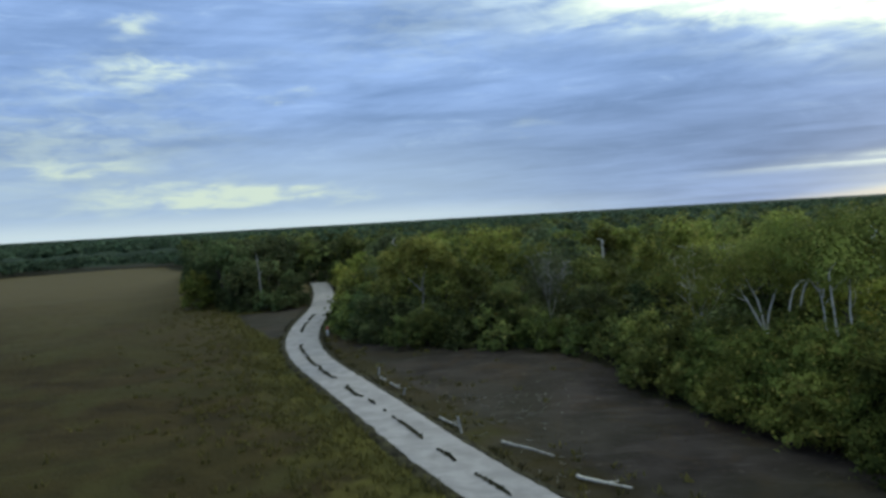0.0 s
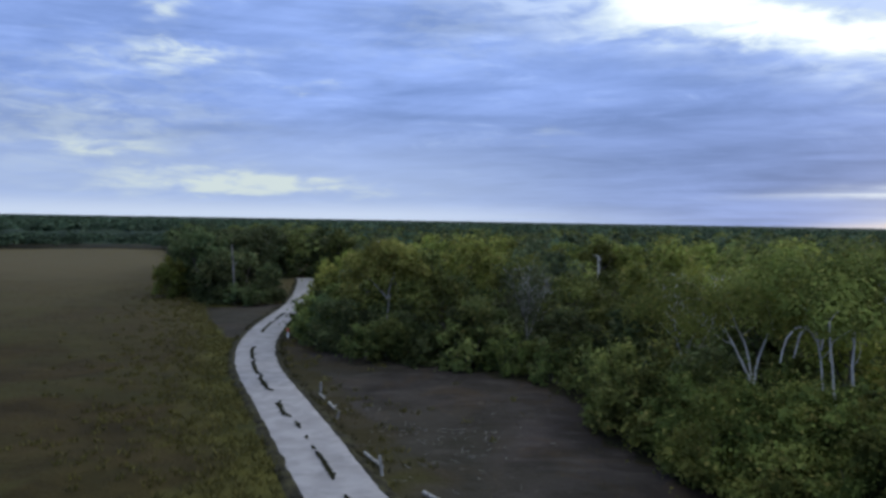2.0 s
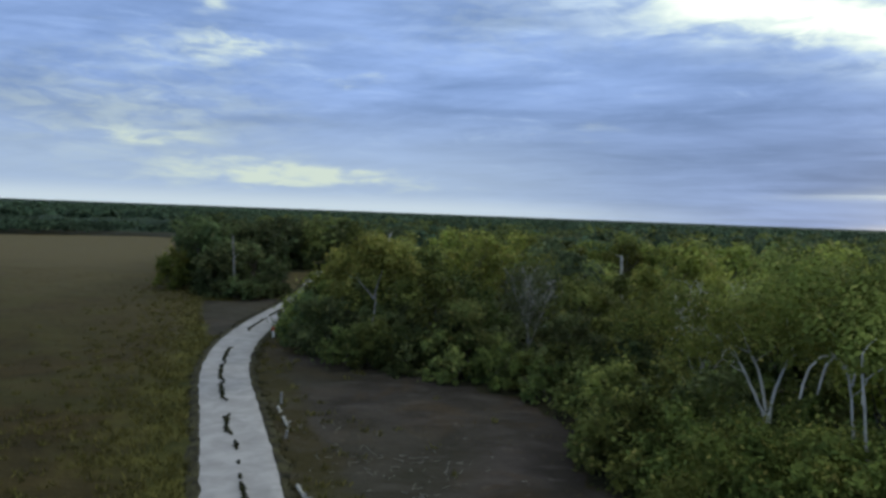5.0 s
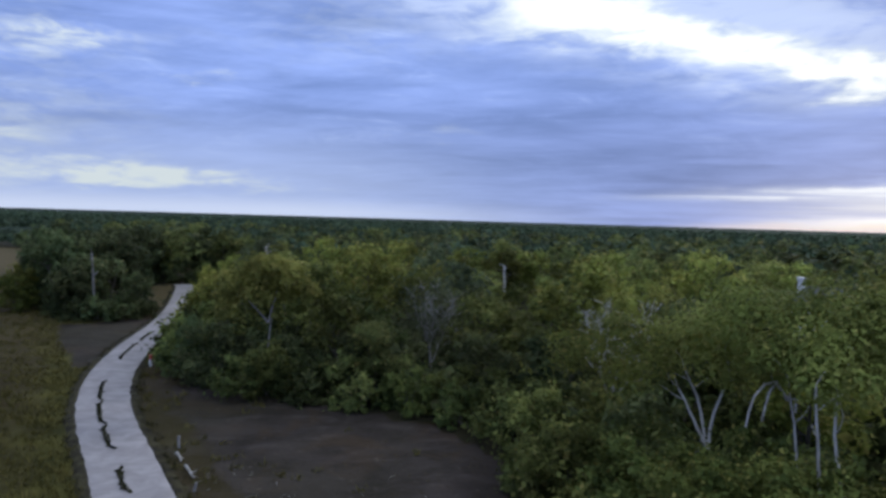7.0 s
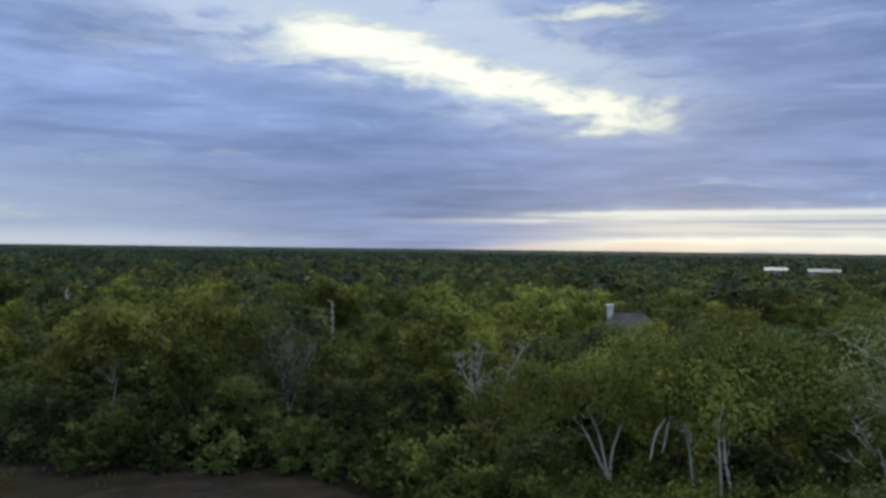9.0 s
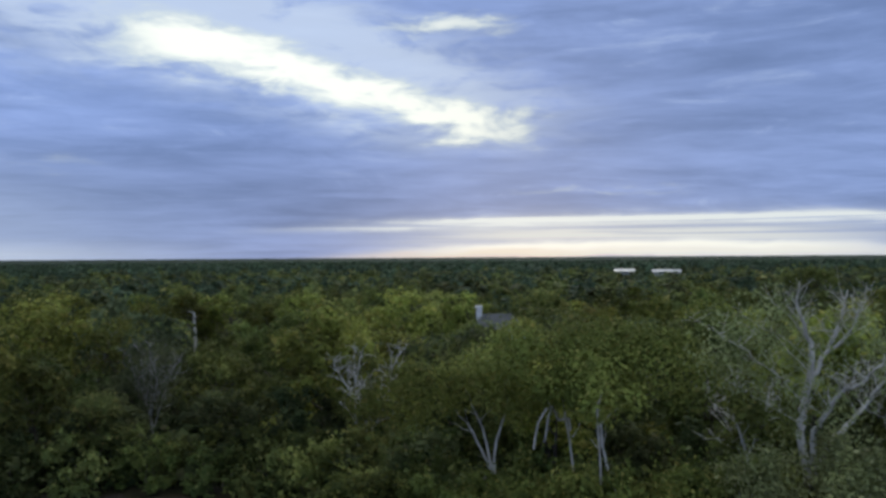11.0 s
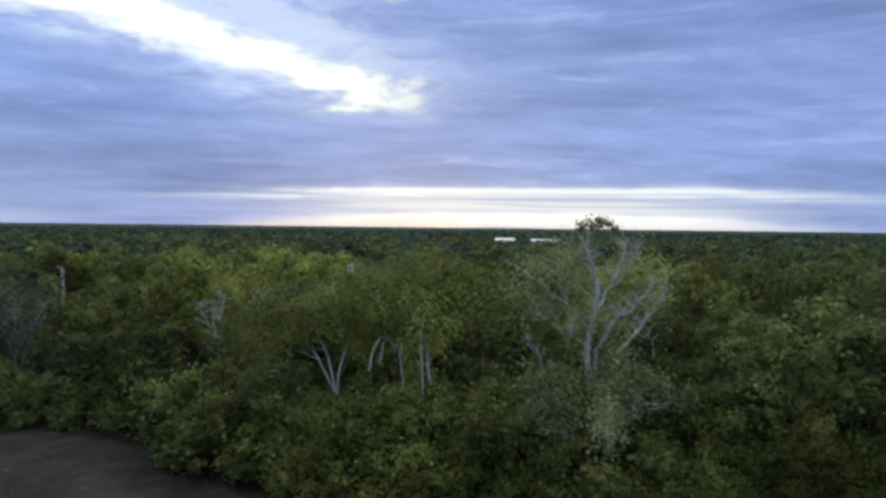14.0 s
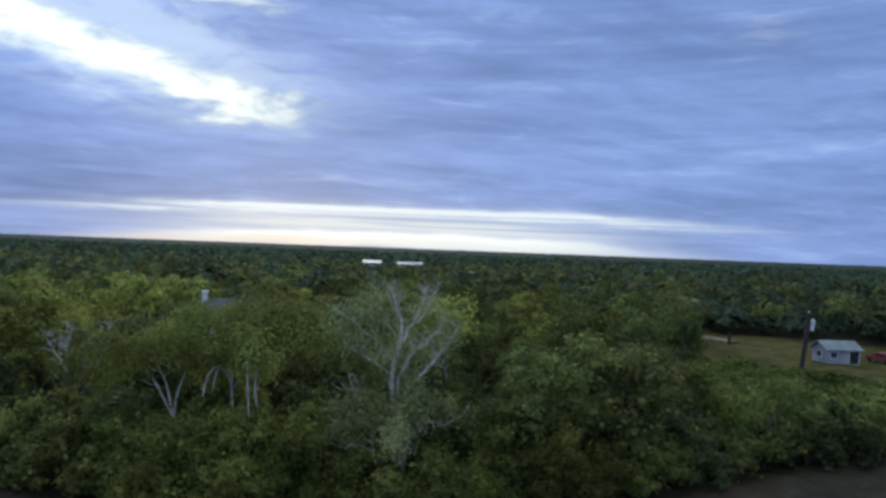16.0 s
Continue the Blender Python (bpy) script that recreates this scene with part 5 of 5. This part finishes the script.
# scrub and a hedge beyond the meadow
hedge_line = np.array(FIELD_FAR)
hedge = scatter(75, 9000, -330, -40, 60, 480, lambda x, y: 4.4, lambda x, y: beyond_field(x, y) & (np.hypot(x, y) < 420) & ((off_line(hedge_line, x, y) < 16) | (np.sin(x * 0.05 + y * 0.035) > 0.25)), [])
far_woods("hedge", 91, hedge, lambda p, r: (r.uniform(2.0, 4.0, len(p)), np.where(off_line(hedge_line, p[:, 0], p[:, 1]) < 16, r.uniform(2.5, 5.2, len(p)), r.uniform(1.4, 4.5, len(p)))), 80, LEAF_HAZE, "dark scrub and hedge beyond the meadow")

# ---------------------------------------------------------------- houses, pole and track


def far_house():
    """Half-hidden house with a grey hipped roof and a white chimney."""
    x, y = 48.1, 78.3
    e = holder("house", pose(x, y, 0, 0, 0, -38), "grey-roofed house with a white chimney, half hidden by trees", "house")
    bm = bmesh.new()
    box(bm, -2.9, -2.6, 0, 2.9, 2.6, 5.0, 0.03)
    part("wall", bm, WHITEWASH, e, "white rendered wall")
    bm = bmesh.new()
    lo = [bm.verts.new(v) for v in ((-3.2, -2.9, 4.9), (3.2, -2.9, 4.9), (3.2, 2.9, 4.9), (-3.2, 2.9, 4.9))]
    up = [bm.verts.new(v) for v in ((-1.5, 0, 6.8), (1.5, 0, 6.8))]
    for f in ((lo[0], lo[1], up[1], up[0]), (lo[2], lo[3], up[0], up[1]), (lo[1], lo[2], up[1]), (lo[3], lo[0], up[0]), (lo[3], lo[2], lo[1], lo[0])):
        bm.faces.new(f)
    part("roof", bm, ROOF_DARK, e)
    bm = bmesh.new()
    box(bm, -2.3, -0.32, 5.0, -1.66, 0.32, 7.5, 0.04)
    box(bm, -2.38, -0.4, 7.5, -1.58, 0.4, 7.64, 0.03)
    part("chimney", bm, WHITE_PAINT, e, "white chimney stack")
    return e


def long_shed(x, y, turn, long, high, name, label):
    """A long low white farm building with a shallow roof, openings and a door."""
    e = holder(name, pose(x, y, 0, 0, 0, turn), label, "building")
    bm = bmesh.new()
    box(bm, -long / 2, -4, 0, long / 2, 4, high, 0.05)
    part("wall", bm, SHED_WALL, e)
    bm = bmesh.new()
    prof = [(-4.5, high - 0.1), (0, high + 0.9), (4.5, high - 0.1), (4.5, high + 0.1), (0, high + 1.1), (-4.5, high + 0.1)]
    a = [bm.verts.new((-long / 2 - 0.4, p, q)) for p, q in prof]
    b = [bm.verts.new((long / 2 + 0.4, p, q)) for p, q in prof]
    bm.faces.new(a)
    bm.faces.new(b[::-1])
    for i in range(6):
        bm.faces.new((a[i], b[i], b[(i + 1) % 6], a[(i + 1) % 6]))
    bmesh.ops.recalc_face_normals(bm, faces=bm.faces)
    part("roof", bm, METAL, e, "pale metal roof")
    for k in range(int(long // 4)):
        bm = bmesh.new()
        cx = -long / 2 + 2 + k * 4
        box(bm, cx - 0.9, -4.06, high * 0.35, cx + 0.9, -3.9, high * 0.62, 0.02)
        part("window", bm, GLASS, e)
    return e


def cottage():
    """Small pale house with a grey gabled roof on its plot."""
    e = holder("cottage", pose(108.5, 21.6, 0, 0, 0, -48), "small pale blue-grey house with a grey gabled roof", "house")
    w, d, h, ridge = 2.35, 1.85, 1.95, 2.9
    bm = bmesh.new()
    prof = [(-d, 0), (d, 0), (d, h), (0, ridge - 0.12), (-d, h)]
    a = [bm.verts.new((-w, p, q)) for p, q in prof]
    b = [bm.verts.new((w, p, q)) for p, q in prof]
    bm.faces.new(a)
    bm.faces.new(b[::-1])
    for i in range(5):
        bm.faces.new((a[i], b[i], b[(i + 1) % 5], a[(i + 1) % 5]))
    bmesh.ops.recalc_face_normals(bm, faces=bm.faces)
    part("wall", bm, SHED_WALL, e, "pale blue-grey wall")
    bm = bmesh.new()
    prof = [(-d - 0.25, h - 0.12), (0, ridge), (d + 0.25, h - 0.12), (d + 0.25, h + 0.0), (0, ridge + 0.14), (-d - 0.25, h + 0.0)]
    a = [bm.verts.new((-w - 0.35, p, q)) for p, q in prof]
    b = [bm.verts.new((w + 0.35, p, q)) for p, q in prof]
    bm.faces.new(a)
    bm.faces.new(b[::-1])
    for i in range(6):
        bm.faces.new((a[i], b[i], b[(i + 1) % 6], a[(i + 1) % 6]))
    bmesh.ops.recalc_face_normals(bm, faces=bm.faces)
    part("roof", bm, ROOF_GREY, e, "grey sheet roof")

    def opening(name, u0, u1, z0, z1, face, mat):
        fr = bmesh.new()
        if face == "end":
            box(fr, -w - 0.05, u0 - 0.1, z0 - 0.1, -w + 0.05, u1 + 0.1, z1 + 0.1, 0.02)
        else:
            box(fr, u0 - 0.1, -d - 0.05, z0 - 0.1, u1 + 0.1, -d + 0.05, z1 + 0.1, 0.02)
        ob = part(name, fr, WHITE_PAINT, e)
        pn = bmesh.new()
        if face == "end":
            box(pn, -w - 0.075, u0, z0, -w - 0.02, u1, z1)
        else:
            box(pn, u0, -d - 0.075, z0, u1, -d - 0.02, z1)
        part("pane", pn, mat, ob)

    opening("window", -0.5, 0.5, 0.8, 1.6, "end", GLASS)
    opening("window", -1.9, -1.0, 0.8, 1.6, "side", GLASS)
    opening("doorway", 0.8, 2.1, 0.05, 1.75, "side", DARK_GAP)
    return e


def utility_pole(x, y, high):
    """Dark wooden pole with a cross-arm, insulators and a pale transformer can."""
    e = holder("utility_pole", pose(x, y, 0, 6.0, 3.0, 0), "dark wooden utility pole with a pale transformer", "utility pole")
    v, f = tubes([[(0, 0, -0.3, 0.3), (0, 0, high * 0.5, 0.27), (0, 0, high, 0.22)]], 10)
    ob = new("pole", quick_mesh("pole", v, f, POLE_WOOD))
    ob.parent = e
    bm = bmesh.new()
    box(bm, -0.9, -0.08, high - 0.55, 0.9, 0.08, high - 0.38, 0.015)
    part("cross_arm", bm, POLE_WOOD, e)
    for k in (-0.8, 0.8):
        bm = bmesh.new()
        bmesh.ops.create_cone(bm, cap_ends=True, segments=8, radius1=0.08, radius2=0.05, depth=0.25, matrix=Matrix.Translation((k, 0, high - 0.25)))
        part("insulator", bm, WHITE_PAINT, e)
    bm = bmesh.new()
    bmesh.ops.create_cone(bm, cap_ends=True, segments=14, radius1=0.3, radius2=0.3, depth=1.2, matrix=Matrix.Translation((0.42, -0.3, high - 1.9)))
    bmesh.ops.create_cone(bm, cap_ends=True, segments=14, radius1=0.3, radius2=0.12, depth=0.18, matrix=Matrix.Translation((0.42, -0.3, high - 1.21)))
    part("transformer", bm, WHITE_PAINT, e, "pale transformer can")
    return e


def parked_car(x, y, turn):
    """Small dark red hatchback, far off."""
    e = holder("car", pose(x, y, 0, 0, 0, turn), "dark red small car parked beside the house", "car")
    prof = [(-2.0, 0.35), (2.0, 0.35), (2.05, 0.8), (1.0, 0.95), (0.45, 1.45), (-1.35, 1.45), (-1.95, 0.95)]
    bm = bmesh.new()
    a = [bm.verts.new((p, -0.82, q)) for p, q in prof]
    b = [bm.verts.new((p, 0.82, q)) for p, q in prof]
    bm.faces.new(a)
    bm.faces.new(b[::-1])
    for i in range(len(prof)):
        bm.faces.new((a[i], b[i], b[(i + 1) % 7], a[(i + 1) % 7]))
    bmesh.ops.recalc_face_normals(bm, faces=bm.faces)
    bmesh.ops.bevel(bm, geom=list(bm.edges), offset=0.07, segments=2, affect="EDGES")
    part("body", bm, CAR_RED, e)
    for s in (-1, 1):
        bm = bmesh.new()
        box(bm, -1.2, s * 0.8, 1.0, 0.4, s * 0.835, 1.36, 0.01)
        part("window", bm, GLASS, e)
        for q in (-1.25, 1.25):
            bm = bmesh.new()
            bmesh.ops.create_cone(bm, cap_ends=True, segments=14, radius1=0.31, radius2=0.31, depth=0.2, matrix=Matrix.Translation((q, s * 0.75, 0.31)) @ Matrix.Rotation(radians(90), 4, "X"))
            part("wheel", bm, RUBBER, e)
    return e


far_house()
long_shed(225.7, 218.9, -46, 7.4, 6.6, "long_shed", "white low farm shed above far woods")
long_shed(236.2, 206.5, -50, 10.2, 6.4, "long_shed", "long white low farm shed above far woods")
cottage()
utility_pole(89.7, 22.3, 8.2)
parked_car(113.5, 16.6, 60)


def dirt_track():
    """A short worn track of reddish earth beside the house plot, and a post at its edge."""
    p = smooth_line([(128, 51.5), (124.5, 46.5), (121.5, 42), (119.5, 38.5)], 10)
    t = np.gradient(p, axis=0)
    t /= np.linalg.norm(t, axis=1)[:, None]
    side = np.stack([t[:, 1], -t[:, 0]], 1)
    verts = []
    for i in range(len(p)):
        for a, h in ((-1.5, 0.0), (-1.1, 0.16), (-0.5, 0.13), (0, 0.18), (0.5, 0.13), (1.1, 0.16), (1.5, 0.0)):
            verts.append((*(p[i] + side[i] * a * (1 + 0.3 * noise.noise((i * 0.5, a, 0)))), h + 0.1))
    quads = [(i * 7 + k, i * 7 + k + 1, (i + 1) * 7 + k + 1, (i + 1) * 7 + k) for i in range(len(p) - 1) for k in range(6)]
    tagged(link_mesh("track", np.array(verts), quads, DIRT, smooth=True), "short track of bare reddish earth", "track", kind="structure")
    e = holder("post", pose(118.6, 38.9, 0, 2, 0, 0), "dark wooden post beside the dirt track", "post")
    bm = bmesh.new()
    bmesh.ops.create_cone(bm, cap_ends=True, segments=8, radius1=0.26, radius2=0.2, depth=1.9, matrix=Matrix.Translation((0, 0, 0.8)))
    bmesh.ops.bevel(bm, geom=[ed for ed in bm.edges if abs(ed.verts[0].co.z - ed.verts[1].co.z) < 0.01], offset=0.04, segments=1, affect="EDGES")
    part("shaft", bm, POLE_WOOD, e)


dirt_track()

# ---------------------------------------------------------------- things beside the lane


def stake(x, y, high, lean, turn, label, mats, thick=0.055):
    """A weathered stake with a chipped top."""
    e = holder("stake", pose(x, y, 0, lean, 0, turn), label, "stake", "stakes beside the lane")
    bm = bmesh.new()
    bmesh.ops.create_cone(bm, cap_ends=True, segments=8, radius1=thick * 1.15, radius2=thick, depth=high + 0.25, matrix=Matrix.Translation((0, 0, (high - 0.25) / 2)))
    bmesh.ops.bevel(bm, geom=[ed for ed in bm.edges if abs(ed.verts[0].co.z - ed.verts[1].co.z) < 0.01], offset=0.012, segments=1, affect="EDGES")
    part("shaft", bm, mats[0], e)
    if len(mats) > 1:
        bm = bmesh.new()
        bmesh.ops.create_cone(bm, cap_ends=True, segments=8, radius1=thick * 1.3, radius2=thick * 1.2, depth=high * 0.4, matrix=Matrix.Translation((0, 0, high * 0.8)))
        part("band", bm, mats[1], e)
    return e


def fallen_branch(x, y, long, turn, seed, label, bark):
    """A pale barkless branch lying on the ground, with a side fork."""
    r = np.random.default_rng(seed)
    rows = wander(r, (-long / 2, 0, 0.1), (1, 0.05, 0.02), long, 0.085, 0.04, 9, 0.05, -0.005)
    rows = [(a, b, max(0.07, min(c, 0.22)), d) for a, b, c, d in rows]
    k = rows[5]
    fork = wander(r, k[:3], (0.8, 0.5, 0.12), long * 0.2, 0.05, 0.02, 5, 0.15, 0.0)
    v, f = tubes([rows, fork], 7)
    me = quick_mesh("fallen_branch", v, f, bark)
    ob = new("fallen_branch", me)
    ob.matrix_basis = pose(x, y, 0, 0, 0, turn)
    return tagged(ob, label, "branch", "branches beside the lane")


stake(-5.1, 52.6, 0.6, 4, 0, "short weathered grey stake in the ground", (BARK_LOG,), 0.07)
stake(0.4, 37.3, 0.85, -14, 40, "leaning grey stake beside the lane", (BARK_LOG,), 0.06)
stake(-12.0, 73.4, 0.9, 3, 0, "white stake with a red band beside the lane", (WHITE_PAINT, RED_PAINT), 0.1)
stake(-3.0, 46.3, 0.4, 12, 90, "short leaning grey stake beside the lane", (BARK_LOG,), 0.06)
fallen_branch(3.1, 33.5, 3.6, -64, 1, "grey barkless branch lying on bare ground", BARK_LOG)
fallen_branch(5.7, 28.8, 2.7, -58, 2, "pale barkless branch lying on bare ground", BARK_PALE)
fallen_branch(-3.6, 48.6, 1.8, -60, 3, "grey barkless branch lying on bare ground", BARK_LOG)
fallen_branch(-4.6, 50.6, 1.5, -66, 4, "grey barkless branch lying on bare ground", BARK_LOG)
fallen_branch(-0.2, 39.0, 2.2, -64, 5, "thin grey branch lying on bare ground", BARK_LOG)


def dead_twigs():
    """Broken twigs strewn over the bare soil round the fallen branches."""
    r = np.random.default_rng(9)
    lines = []
    for cx, cy, wide, count in ((2.6, 43.0, 1.8, 30), (0.4, 44.6, 1.3, 18), (5.0, 43.8, 1.6, 16), (2.8, 39.0, 1.6, 16), (-2.6, 48.0, 1.0, 14), (4.6, 32.0, 1.5, 14)):
        for _ in range(count):
            x, y, a = r.normal(cx, wide), r.normal(cy, wide), r.uniform(0, 6.28)
            lines.append(wander(r, (x, y, float(ground_z(np.array([x]), np.array([y]))[0]) + 0.03), (math.cos(a), math.sin(a), 0.06), r.uniform(0.2, 0.65), 0.014, 0.007, 3, 0.18, 0.0))
    v, f = tubes(lines, 4)
    return tagged(new("dead_twigs", quick_mesh("dead_twigs", v, f, BARK_MID)), "broken grey twigs strewn over bare soil", "twigs", kind="stuff")


dead_twigs()


# ---------------------------------------------------------------- grass and weeds


def tufts(name, seed, spots, high, mat, label, sprigs=8, spread=0.12):
    """Tufts of upright, leaning grass blades, joined in one mesh."""
    r = np.random.default_rng(seed)
    g = np.repeat(ground_z(*np.array(spots, float).T), sprigs)
    p = np.repeat(np.array(spots, float), sprigs, 0) + r.normal(0, spread, (len(g), 2))
    n = len(g)
    a = r.uniform(0, 6.283, n)
    across = np.stack([np.cos(a), np.sin(a), np.zeros(n)], 1) * (high * r.uniform(0.06, 0.14, n))[:, None]
    foot = np.c_[p, g - 0.03]
    lean = np.c_[r.normal(0, 0.45, (n, 2)), np.ones(n)] * (high * r.uniform(0.4, 1.1, n))[:, None]
    v = np.stack([foot - across, foot + across, foot + lean * 0.6 + across * 0.7, foot + lean], 1).reshape(-1, 3)
    ob = new(name, quick_mesh(name, v, np.arange(4 * n).reshape(n, 4), mat))
    return tagged(ob, label, "grass", kind="stuff")


strip_poly = MEADOW_LINE + [(p[0], p[1]) for p in ROAD_LINE[:12]]
weeds = scatter(101, 60000, -40, 12, 14, 118, lambda x, y: 0.36, lambda x, y: (np.abs(np.sin(x * 12.99 + y * 78.23) * 43758.5) % 1 < np.where(inside(strip_poly, x, y), 0.8, np.exp(-off_line(MEADOW_LINE, x, y) / 2.6) * 0.8) * np.clip(0.75 + 0.5 * np.sin(x * 0.9 + y * 0.4) * np.sin(y * 0.55 - x * 0.3), 0.2, 1)) & (x < 12) & (off_line(ROAD_COARSE, x, y) > 2.1) & ~inside([(-16, 100), (-14.5, 74), (-17.5, 72), (-27, 94), (-21, 99)], x, y), [])
tufts("weeds", 102, weeds, 0.34, GRASS, "olive weeds between meadow and lane", 14, 0.16)
field_spots = scatter(103, 20000, -75, 4, 14, 125, lambda x, y: 0.3, lambda x, y: ~in_woods(x, y) & inside(MEADOW_LINE + [(-300, -28), (-300, 205)], x, y), [])
tufts("meadow_grass", 104, field_spots, 0.16, DRY_GRASS, "dry brown meadow grass", 4, 0.2)
rim = [(x, y) for x, y in scatter(105, 20000, -30, 14, 12, 130, lambda x, y: 0.16, lambda x, y: (off_line(ROAD_COARSE, x, y) > 1.75) & (off_line(ROAD_COARSE, x, y) < 2.35), [])]
tufts("verge_grass", 106, rim, 0.27, GRASS_DARK, "dark grass along the rims of the lane", 8, 0.12)
bare_poly = [(p[0], p[1]) for p in ROAD_LINE[:13]] + WOOD_EDGE + [(60, -60)]
litter = scatter(107, 7000, -16, 60, 8, 80, lambda x, y: 0.4, lambda x, y: inside(bare_poly, x, y) & (off_line(ROAD_COARSE, x, y) > 2.3) & (np.sin(x * 0.55 + y * 0.2) + np.sin(y * 0.43 - x * 0.13) > 0.1), [])
tufts("sparse_grass", 108, litter, 0.15, DRY_GRASS, "sparse dry grass on bare soil", 9, 0.22)
